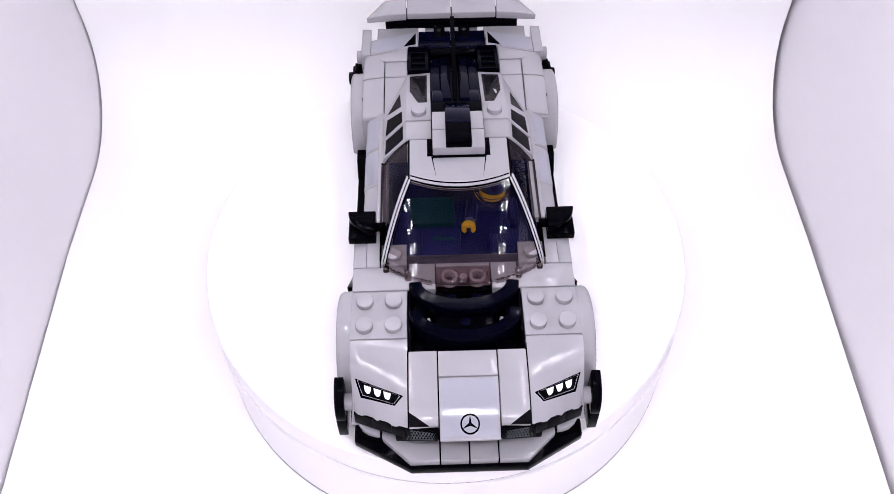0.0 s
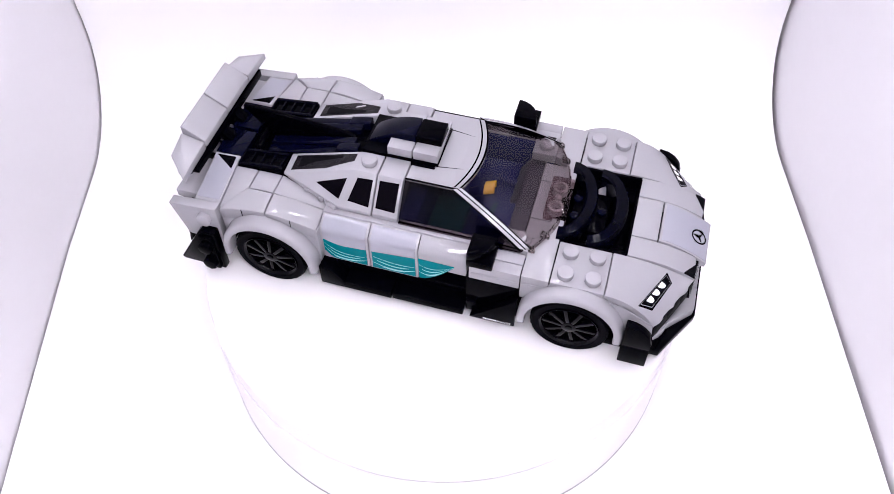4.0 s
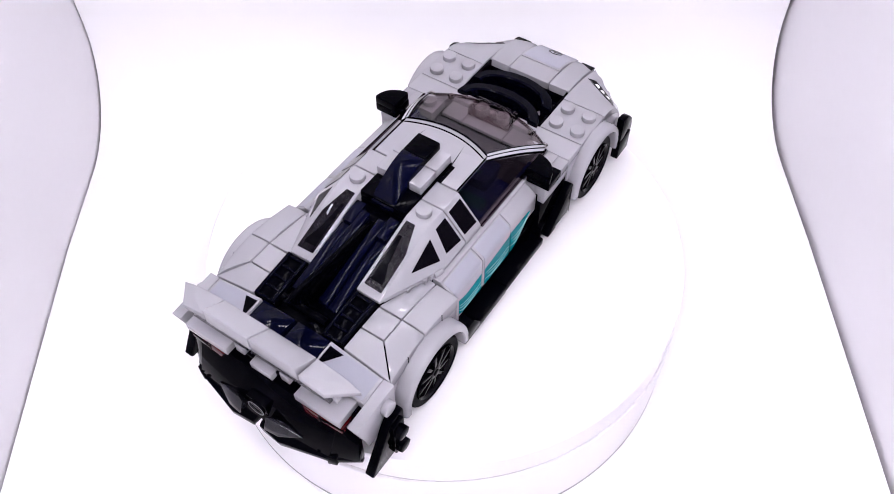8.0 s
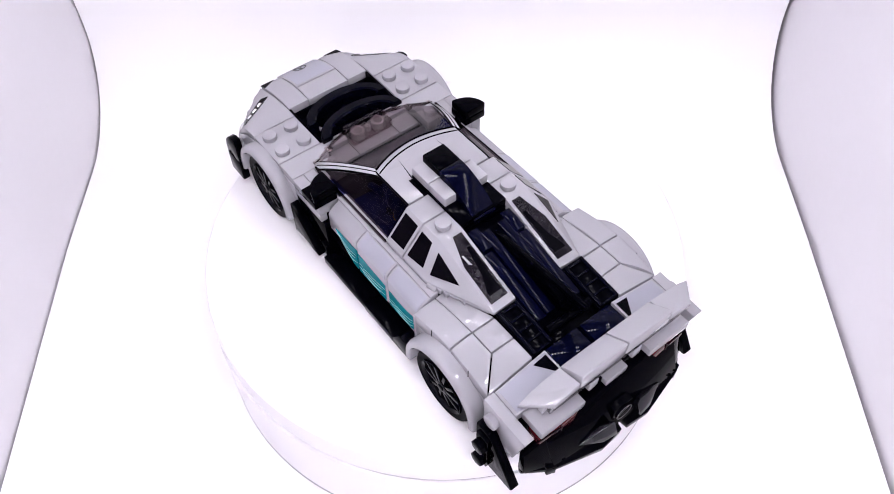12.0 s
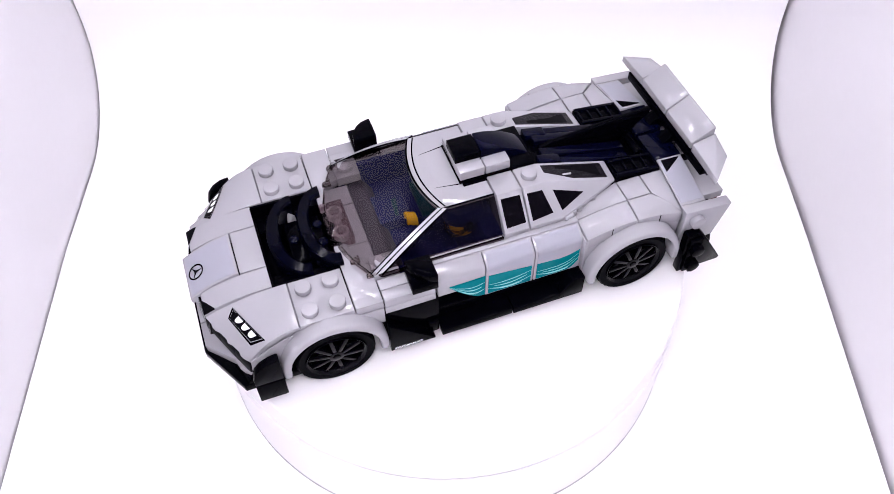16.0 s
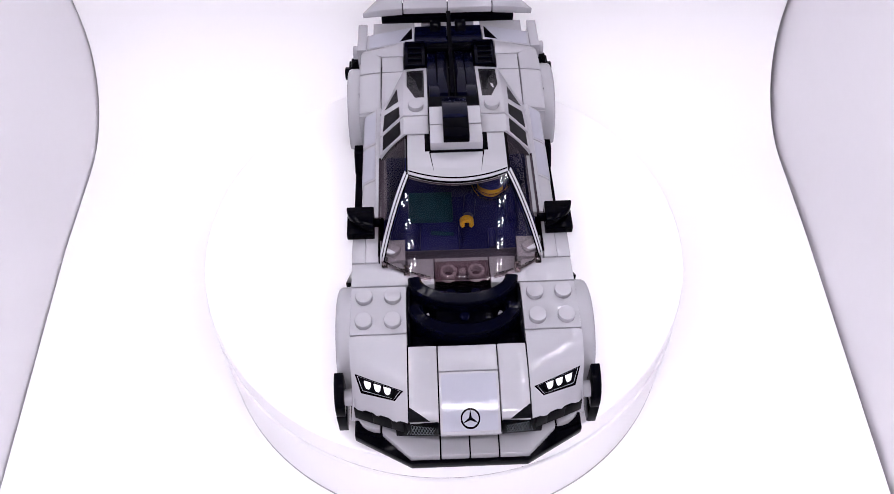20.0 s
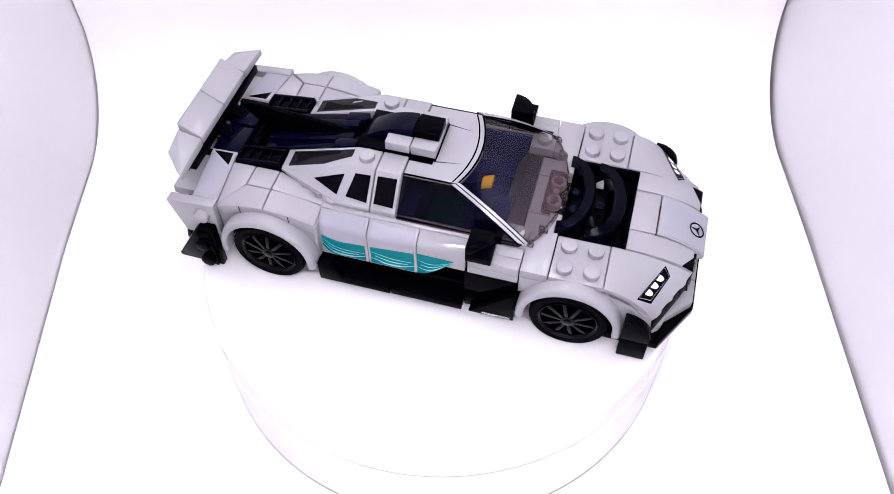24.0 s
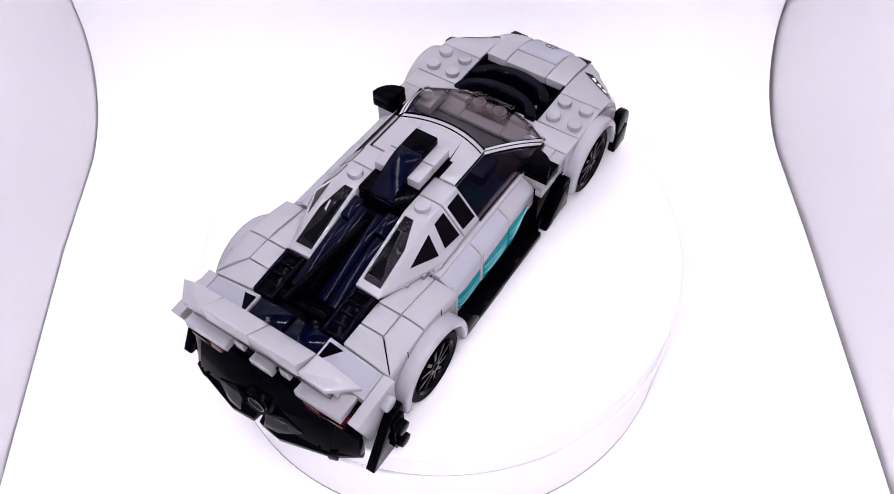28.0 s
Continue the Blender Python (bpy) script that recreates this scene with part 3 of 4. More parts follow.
# -- canopy: smoked clear shell with printed roof and pillars
def ws_top(v):
    return Vector((9.3 + 3.5 * (1 - v * v), 14.7 * v, 40.35 + 0.1 * (1 - v * v)))


def ws_base(v):
    return Vector((39.2 - 7.0 * abs(v) ** 2.2, 22.6 * v, 29.5 - 0.4 * abs(v)))


def windscreen(u, v):
    w = 2 * v - 1
    p = ws_top(w).lerp(ws_base(w), u)
    return p + Vector((0.3, 0, 0.95)) * (0.5 * 4 * u * (1 - u))


canopy = part("canopy_roof", box(-7.9, 9.0, -15.2, 15.2, 38.9, ROOF, 0.25), GREY, car, "light grey printed roof of the smoked canopy")
glass = part("windscreen", pane(windscreen, 14, 28, (-0.25, 0, -1.0)), [SMOKE, SMOKE_INNER], canopy, "smoked brown clear windscreen")
glass.visible_shadow = False
for s in (-1, 1):
    def side(u, v, s=s):
        a = Vector((6.6, s * 15.7, 40.1)).lerp(Vector((-7.8, s * 15.7, 40.1)), u)
        b = Vector((29.6, s * 23.5, 29.2)).lerp(Vector((-7.8, s * 23.7, 29.6)), u)
        return a.lerp(b, v) + Vector((0, s * 0.5, 0.35)) * (4 * v * (1 - v))
    side_pane = part("side_window", pane(side, 8, 4, (0, -s * 0.9, -0.5)), [SMOKE_DARK, SMOKE_DARK_INNER], canopy, "smoked brown clear side window")
    side_pane.visible_shadow = False
    rim = join(decal([(-7.8, s * 23.9, 28.6), (29.6, s * 23.8, 28.6), (30.6, s * 23.9, 29.9), (-7.8, s * 24.0, 30.6)], (0, s, 0.4), 0.25, 0.6))
    part("window_lip", rim, SMOKE_DARK, canopy)

    def pillar(u, v, s=s, w0=0.0, w1=1.0, lift=0.2):
        w = lerp(w0, w1, v)
        a = Vector((9.6, s * 14.4, 40.5)).lerp(Vector((6.6, s * 15.8, 40.3)), w)
        b = Vector((32.6, s * 22.3, 29.4)).lerp(Vector((29.4, s * 23.7, 29.2)), w)
        return a.lerp(b, u) + Vector((0.2, s * 0.4, 0.9)) * (1.1 * 4 * u * (1 - u) + lift)
    part("pillar", sheet(pillar, 8, 2, (0, 0, -0.5)), PRINT, canopy)
    part("pillar_stripe", sheet(lambda u, v: pillar(u, v, w0=0.14, w1=0.40, lift=0.32), 8, 1, (0, 0, -0.3)), PALE, canopy)
    part("pillar_stripe", sheet(lambda u, v: pillar(u, v, w0=0.56, w1=0.86, lift=0.32), 8, 1, (0, 0, -0.3)), PALE, canopy)
    part("roof_edge", decal([(-7.9, s * 14.9, ROOF), (9.2, s * 14.9, ROOF), (9.2, s * 15.4, ROOF - 0.2), (-7.9, s * 15.4, ROOF - 0.2)], (0, 0, 1), 0.1), PRINT, canopy)
    part("roof_crease", decal([(-0.5, s * 8.0, ROOF), (8.8, s * 6.9, ROOF), (-0.5, s * 8.4, ROOF)], (0, 0, 1), 0.04), PRINT, canopy)
    part("roof_notch", box(-8.0, -0.6, s * 8.05, s * 9.6, 40.0, 40.52, 0.05), BLACK, canopy)
    # clear lugs at the foot of the windscreen
    for x, y in ((31.9, 22.2), (35.0, 15.9)):
        lug = part("lug", hull([(x - 1.0, s * (y - 0.9), 28.3), (x + 2.0, s * (y - 0.9), 28.3), (x - 1.0, s * (y + 0.9), 28.3), (x + 2.0, s * (y + 0.9), 28.3), (x - 1.0, s * (y - 0.8), 30.0), (x + 1.4, s * (y + 0.8), 29.6), (x + 1.4, s * (y - 0.8), 29.6), (x - 1.0, s * (y + 0.8), 30.0)], 0.3), CLEAR, canopy, "pale clear lug")
        for d in (-0.65, 0.65):
            part("lug_edge", rod((x + 1.6, s * (y + d), 28.5), (x - 0.8, s * (y + d), 30.1), 0.28, 8, 0.1), CLEAR, lug)
    part("windscreen_foot", sheet(lambda u, v: ws_base(s * lerp(0.40, 0.99, v)) + Vector((0.1 + 0.3 * u, 0, 0.3 - 1.3 * u)), 2, 12, (-0.6, 0, -0.1)), CLEAR, canopy, "pale clear foot of the windscreen")
part("roof_line", sheet(lambda u, v: ws_top(2 * v - 1) + Vector((-0.2 - 0.55 * u, 0, 0.32 - 0.1 * u)), 1, 16, (0, 0, -0.4)), PRINT, canopy)
part("roof_line", sheet(lambda u, v: ws_top(2 * v - 1) + Vector((-2.0 - 0.5 * u, 0, 0.14)), 1, 16, (0, 0, -0.4)), PRINT, canopy)
part("roof_front", sheet(lambda u, v: ws_top(2 * v - 1) + Vector((-0.1 - 6.0 * u, 0, 0.08 - 0.1 * u)), 2, 16, (0, 0, -1.2)), GREY, canopy)
bridge = part("clear_plate", box(33.0, 40.2, -7.9, 7.9, 26.4, 29.9, 0.35), SMOKE_PALE, car, "smoked clear plate with two hollow studs")
for y in (-4, 4):
    ring = bmesh.new()
    prof = [(1.5, 26.8), (2.4, 26.8), (2.4, 29.3), (2.2, 29.5), (1.6, 29.5), (1.5, 29.3)]
    vs = [[ring.verts.new((36.2 + r * math.cos(math.pi * k / 12), y + r * math.sin(math.pi * k / 12), z)) for r, z in prof] for k in range(24)]
    for k in range(24):
        for i in range(6):
            ring.faces.new((vs[k][i], vs[k][(i + 1) % 6], vs[(k + 1) % 24][(i + 1) % 6], vs[(k + 1) % 24][i]))
    part("hollow_stud", ring, STUD_GREY, bridge)
part("bridge_clip", rod((36.2, 0, 26.8), (36.2, 0, 29.3), 1.1, 16), STUD_GREY, bridge)

# -- mirrors
for s in (-1, 1):
    plan = [(15.8, s * 25.2), (23.3, s * 25.2)] + [(15.8 + 7.5 * math.cos(radians(a)), s * (25.2 + 8.1 * math.sin(radians(a)))) for a in (12, 24, 36, 48, 60, 72, 84, 90)]
    mirror = part("mirror", prism(plan, "z", 31.9, 35.0, 0.3), BLACK, car, "black quarter-round wing mirror on a square plate")
    part("mirror_plate", box(15.8, 23.5, s * 25.2, s * 33.3, 29.0, 31.8, 0.25), BLACK, mirror)
    part("mirror_arm", box(17.5, 19.5, s * 23.6, s * 25.4, 29.6, 31.6, 0.2), BLACK, mirror)


# -- doors and sills
def door_point(x, k, out=0.0, s=1):
    """A spot on the bulging side panel; k runs from its top edge to its bottom edge."""
    y, z, a = 24.6, 29.3, 26.0
    drop, step = 17.0 * k, 0.05
    while 29.3 - z < drop - 1e-6 and a < 90:
        dz = min(step * math.sin(radians(a)), drop - (29.3 - z))
        y, z = y + dz / math.tan(radians(a)), z - dz
        a += step * (10 / 5.0 if a < 36 else 54 / 2.1)
    a = min(a, 90.0)
    return (x, s * (y + out * math.sin(radians(a))), 29.3 - drop + out * math.cos(radians(a)))


for s in (-1, 1):
    for i, (x0, x1) in enumerate(((-31.6, -15.92), (-15.88, -0.12), (-0.08, 15.2))):
        door = part("door_panel", sheet(lambda u, v: door_point(lerp(x0, x1, u), v * (1.0 if i < 2 else 0.62), 0.0, s), 2, 28, (0, -s * 3.0, 0), 0.15), GREY, car, "light grey door panel with teal stripe")
        if i < 2:
            part("sticker", sheet(lambda u, v: door_point(lerp(x0 + 0.9, x1 - 0.9, u), lerp(0.04, 0.97, v), 0.1, s), 2, 30, (0, -s * 0.2, 0)), STICKER, door)

        def stripe_top(x):
            f = (x - x0) / (x1 - x0)
            if i == 0:
                return 0.43 + 0.12 * math.sin(min(1.0, f / 0.5) * math.pi / 2) - 0.08 * max(0.0, f - 0.5)
            return 0.51 - 0.09 * f if i == 1 else 0.41 + 0.02 * f

        def stripe_low(x):
            if i == 0:
                return 0.955 - 0.20 * max(0.0, 1 - (x - x0 - 0.9) / 4.0) ** 2
            return 0.955 if i == 1 else lerp(0.955, 0.44, max(0.0, (x - 1.0) / 10.3) ** 1.5)
        xa, xb = (x0 + 0.9, x1 - 0.9) if i < 2 else (x0 + 0.1, 11.3)
        lift = 0.2 if i < 2 else 0.15
        part("teal_stripe", sheet(lambda u, v: door_point(lerp(xa, xb, u), lerp(stripe_top(lerp(xa, xb, u)), stripe_low(lerp(xa, xb, u)), v), lift, s), 12, 6, (0, -s * (0.25 if i < 2 else 2.5), 0)), TEAL, door, "teal stripe print")
        for q in range(4):
            ua, ub = (0.02, 0.10, 0.0, 0.22)[q], (0.98, 0.86, 0.72, 1.0)[q]
            ka, kb2 = (0.30, 0.52, 0.66, 0.88)[q], (0.52, 0.66, 0.84, 0.70)[q]
            def thin(u, v):
                x = lerp(xa, xb, lerp(ua, ub, u))
                k = lerp(stripe_top(x), stripe_low(x), lerp(ka, kb2, u) + 0.10 * math.sin(u * math.pi) - 0.02 + (0.025, 0.045, 0.035, 0.05)[q] * v * math.sin(lerp(0.04, 0.96, u) * math.pi))
                return door_point(x, k, lift + 0.08, s)
            part("pale_streak", sheet(thin, 12, 1, (0, -s * 0.12, 0)), TEAL_LIGHT, door)
    part("door_cap", box(-31.6, 15.6, s * 22.5, s * 25.4, 27.2, 29.6, 0.2), GREY, car)
    part("door_backing", box(-31.4, 15, s * 22, s * 24.8, 12, 27, 0.2), BLACK, car)
    part("sill", box(-31.7, -8.1, s * 26, s * 34.2, 4.0, 7.0, 0.3), BLACK, car, "black side sill")
    part("sill", box(-7.9, 15.2, s * 26, s * 34.0, 4.0, 7.0, 0.3), BLACK, car, "black side sill")
    part("sill_end", prism([(-31.7, 5.2), (-31.7, 12.6), (-27.5, 12.6), (-24.6, 8.8), (-23.6, 7.2), (-23.6, 5.2)], "y", s * 29, s * 34.4, 0.3), BLACK, car)
    part("sill_clip", box(15.6, 19, s * 28, s * 32.5, 5.5, 10.5, 0.4), BLACK, car)
    wedge = part("skirt_wedge", prism([(17.4, 5.2), (31.7, 5.2), (31.7, 18.8)], "y", s * 31.6, s * 34.6, 0.25), BLACK, car, "black triangular side skirt with small white lettering")
    txt = bpy.data.curves.new("lettering", "FONT")
    txt.body = "PERFORMANCE"
    txt.size = 1.27
    txt.extrude = 0.04
    txt.align_x = "RIGHT" if s < 0 else "LEFT"
    tob = bpy.data.objects.new("lettering", txt)
    me = bpy.data.meshes.new_from_object(tob)
    bpy.data.objects.remove(tob)
    me.transform(Matrix.Diagonal((MM, MM, MM, 1)))
    me.materials.append(WHITE)
    o = new("lettering", me)
    o.parent = wedge
    o.matrix_basis = pose(30.6 * MM, s * 34.68 * MM, 5.75 * MM, 90, 0, 0 if s < 0 else 180)

# -- rear quarter panels
def slot(s):
    a = part("quarter_panel", prism([(s * 8.1, 28.6), (s * 8.1, ROOF), (s * 16.0, ROOF), (s * 24.0, 31.4), (s * 24.0, 28.6)], "x", -16.2, -8.2, 0.2), GREY, car)
    def on_side(x, w):
        return (x, s * (16 + 8 * w), ROOF - 9.0 * w)
    part("quarter_window", decal([on_side(-9.2, 0.12), on_side(-15.2, 0.14), on_side(-15.3, 0.84), on_side(-9.2, 0.86)], (0, s, 0.5)), PRINT_SOFT, a, "dark window print")
    A_, B_, C_ = (-23.6, s * 16.0, ROOF), (-27.0, s * 24.0, 31.2), (-48.0, s * 16.0, 32.1)
    b = part("buttress", hull([(-16.4, s * 8.1, ROOF), (-16.4, s * 16, ROOF), A_, (-23.6, s * 8.1, ROOF), (-16.4, s * 24, 31.4), B_, C_, (-48, s * 8.1, 32.7),
                               (-16.4, s * 24, 29.8), (-27, s * 24, 29.8), (-48, s * 16, 31.0), (-48, s * 8.1, 31.0), (-16.4, s * 8.1, 29)], 0.22), GREY, car, "sloping light grey rear buttress with dark window prints")
    stud(-20.2, s * 12.0, ROOF, b)
    part("quarter_window", decal([on_side(-17.4, 0.16), on_side(-22.2, 0.18), on_side(-24.2, 0.80), on_side(-17.5, 0.86)], (0, s, 0.5)), PRINT_SOFT, b, "dark window print")
    def tri_pt(u, v):
        return tuple(a_ + u * (c_ - a_) + v * (b_ - a_) for a_, b_, c_ in zip(A_, B_, C_))
    part("quarter_window", decal([tri_pt(0.05, 0.22), tri_pt(0.04, 0.78), tri_pt(0.46, 0.30)], (0, s, 0.5)), PRINT_SOFT, b, "dark triangular window print")
    def on_top(x, y):
        return (x, s * y, ROOF - (x + 23.6) / -24.4 * lerp(7.7, 8.3, (y - 8.1) / 7.9))
    part("top_window", decal([on_top(-25.0, 9.3), on_top(-25.0, 12.3), on_top(-33.5, 15.0), on_top(-45.6, 15.1), on_top(-45.6, 9.3)], (0, 0, 1), 0.14, 0.3), PRINT_GLOSSY, b, "dark brown window print")
    part("top_window_shape", decal([on_top(-29.5, 9.9), on_top(-29.5, 10.9), on_top(-38, 12.2), on_top(-42.4, 14.0), on_top(-43.6, 14.0), on_top(-43.6, 9.9)], (0, 0, 1), 0.2, 0.3), PRINT, b)
    part("clip", rod((-27.6, s * 23.2, 29.9), (-30.6, s * 22.3, 29.9), 1.15, 14), GREY, b)
    for x, y in ((-31.4, 22.1), (-33.6, 21.4), (-39.0, 19.3)):
        part("clip_arm", box(x - 0.75, x + 0.75, s * (y - 2.6), s * (y + 0.5), 28.9, 30.9, 0.2), GREY, b)
    part("ledge", hull([(-34.4, s * 21.3, 30.7), (-46.5, s * 16.6, 31.4), (-34.4, s * 18.0, 30.7), (-46.5, s * 15.0, 31.4), (-34.4, s * 21.3, 29.9), (-46.5, s * 16.6, 30.6), (-34.4, s * 18.0, 29.9), (-46.5, s * 15.0, 30.6)], 0.15), GREY, b)


for s in (-1, 1):
    slot(s)

# -- roof scoop
part("scoop_base", box(-24, 0.1, -8.05, 8.05, 38.6, 41.2, 0.2), BLACK, car)
for x0, x1 in ((-16.0, -8.1), (-7.95, 0.0)):
    part("scoop_plate", box(x0, x1, -8.0, 8.0, 41.25, 44.4, 0.2), GREY, car)
part("scoop_tile", box(-7.9, 0.0, -3.9, 3.9, 44.4, 47.2, 0.3), BLACK, car, "dark tile on the roof scoop")
part("scoop_curve", prism([(lerp(-8.1, -24.5, k / 10), 47.2 - 7.0 * (k / 10) ** 2) for k in range(11)] + [(-24.5, 38.8), (-14, 39.5), (-8.1, 42)], "y", -3.9, 3.9, 0.25), NAVY, car, "dark curved slope behind the roof scoop")
part("scoop_well", box(-24.2, -16.2, -8, 8, 33, 38.4, 0.2), BLACK, car)

# -- engine cover with four ribs and a tall fin



part("engine_cover", prism([(-24, 36.6), (-28, 36.4), (-60, 29.4), (-64, 28.6), (-64, 24), (-24, 24)], "y", -8.0, 8.0, 0.2), BLACK, car)
for y, h, x0 in ((-6.45, -0.9, -33.5), (-3.05, 0.0, -28), (3.05, 0.0, -28), (6.45, -0.9, -33.5)):
    za, zb = 38.9 + h - 0.235 * (-28 - x0), 32.2 + h
    part("rib", hull([(x0, y - 1.6, za - 3), (x0, y + 1.6, za - 3), (x0, y - 1.55, za), (x0, y + 1.55, za), (-56.8, y - 1.6, zb - 3), (-56.8, y + 1.6, zb - 3), (-56.8, y - 1.55, zb), (-56.8, y + 1.55, zb)], 0.2), NAVY, car, "dark glossy rib")
for y in (-6, 6):
    part("rib_end", hull([(-33.2, y - 1.6, 35), (-33.2, y + 1.8, 35), (-26, y - 1.6, 35), (-26, y + 1.8, 35), (-33.2, y - 1.6, 38.0), (-33.2, y + 1.8, 38.0), (-26, y - 1.6, 39.4), (-26, y + 1.8, 39.4)], 0.25), NAVY, car)
part("crossbar", rod((-60.5, -7.9, 31.0), (-60.5, 7.9, 31.0), 1.5, 16), BLACK, car)
part("fin", prism([(-29.0, 37.6), (-33, 38.9), (-66.4, 42.2), (-66.8, 41.3), (-57.5, 30.4), (-52, 30.6), (-40, 33.8)], "y", -0.75, 0.75, 0.3), BLACK, car, "tall black fin along the engine cover")

# -- vents
for s in (-1, 1):
    def vz(x):
        return lerp(32.5, 30.7, (x + 48.4) / -15.6)
    vent = part("vent", prism([(-48.5, 32.3), (-63.9, 30.6), (-63.9, 26), (-48.5, 26)], "y", s * 8.5, s * 15.9, 0.15), BLACK, car, "black louvred vent")
    for y0, y1 in ((8.7, 9.8), (14.6, 15.7)):
        part("vent_rail", hull([(-48.7, s * y0, vz(-48.7) - 0.6), (-48.7, s * y1, vz(-48.7) - 0.6), (-63.7, s * y0, vz(-63.7) - 0.6), (-63.7, s * y1, vz(-63.7) - 0.6),
                                (-48.7, s * y0, vz(-48.7) + 0.75), (-48.7, s * y1, vz(-48.7) + 0.75), (-63.7, s * y0, vz(-63.7) + 0.75), (-63.7, s * y1, vz(-63.7) + 0.75)], 0.15), BOW, vent)
    for k in range(5):
        x = -49.2 - 3.5 * k
        part("louvre", hull([(x, s * 9.8, vz(x) - 0.4), (x, s * 14.6, vz(x) - 0.4), (x - 0.7, s * 9.8, vz(x) - 0.4), (x - 0.7, s * 14.6, vz(x) - 0.4),
                             (x, s * 9.8, vz(x) + 0.6), (x, s * 14.6, vz(x) + 0.6), (x - 0.7, s * 9.8, vz(x) + 0.5), (x - 0.7, s * 14.6, vz(x) + 0.5)], 0.1), BOW, vent)

# -- rear fenders
for s in (-1, 1):
    part("rear_deck_wedge", hull([(-31.8, s * 24, 28.4), (-31.8, s * 21, 28.9), (-48.2, s * 16.1, 30.9), (-48.2, s * 23.9, 30.8), (-31.8, s * 24, 24), (-31.8, s * 21, 24), (-48.2, s * 16.1, 24), (-48.2, s * 23.9, 24)], 0.2), GREY, car)
    part("rear_deck_tile", box(-56.3, -48.4, s * 16.1, s * 23.9, 27.6, 30.8, 0.2), GREY, car)
    part("rear_corner", hull([(-56.5, s * 16.1, 30.8), (-56.5, s * 23.8, 30.8), (-64.1, s * 16.1, 30.6), (-64.1, s * 31.2, 27.0), (-56.5, s * 16.1, 24), (-56.5, s * 23.8, 24), (-64.1, s * 16.1, 24), (-64.1, s * 31.2, 24.5)], 0.2), GREY, car)

    def fender_front(u, v, s=s):
        x = lerp(-31.7, -48.1, u)
        z_in = 28.2 + 2.6 * math.sin(u * math.pi / 2)
        y = lerp(24.0, 31.6, v)
        return (x, s * y, z_in - 0.6 * v - 0.5 * v ** 4)
    part("rear_fender", sheet(fender_front, 8, 6, (0, 0, -4.5), 0.2), GREY, car)

    def fender_rear(u, v, s=s):
        x0, x1 = -48.3, lerp(-56.4, -64.0, v)
        x = lerp(x0, x1, u)
        y = lerp(24.0, 31.6, v)
        k = (x + 48.3) / -15.7
        return (x, s * y, 30.8 - (0.6 * v + 0.5 * v ** 4) - 3.0 * v * k ** 1.8)
    part("rear_fender", sheet(fender_rear, 8, 6, (0, 0, -4.2), 0.2), GREY, car)
    part("fender_cheek", prism([(-48 + 15 * math.cos(radians(a)), 12 + 15 * math.sin(radians(a))) for a in (18, 36, 54, 72, 88)] + [(-47.9, 28.6), (-40, 27.6), (-32.2, 25.6), (-32.2, 16.6)], "y", s * 30.2, s * 31.3, 0.1), GREY, car)
    part("fender_cheek", prism([(-48 + 15 * math.cos(radians(a)), 12 + 15 * math.sin(radians(a))) for a in (92, 108, 126, 144, 162)] + [(-63.9, 16.6), (-63.9, 25.4), (-56, 27.6), (-48.1, 28.6)], "y", s * 30.2, s * 31.3, 0.1), GREY, car)
    for x in (-40.0, -56.0):
        part("fender_seam", box(x - 0.09, x + 0.09, s * 31.2, s * 31.66, 26.0, 28.9, 0), PRINT, car)
    part("fender_front_face", box(-32.4, -31.4, s * 26, s * 31.6, 12.5, 26.4, 0.2), GREY, car)

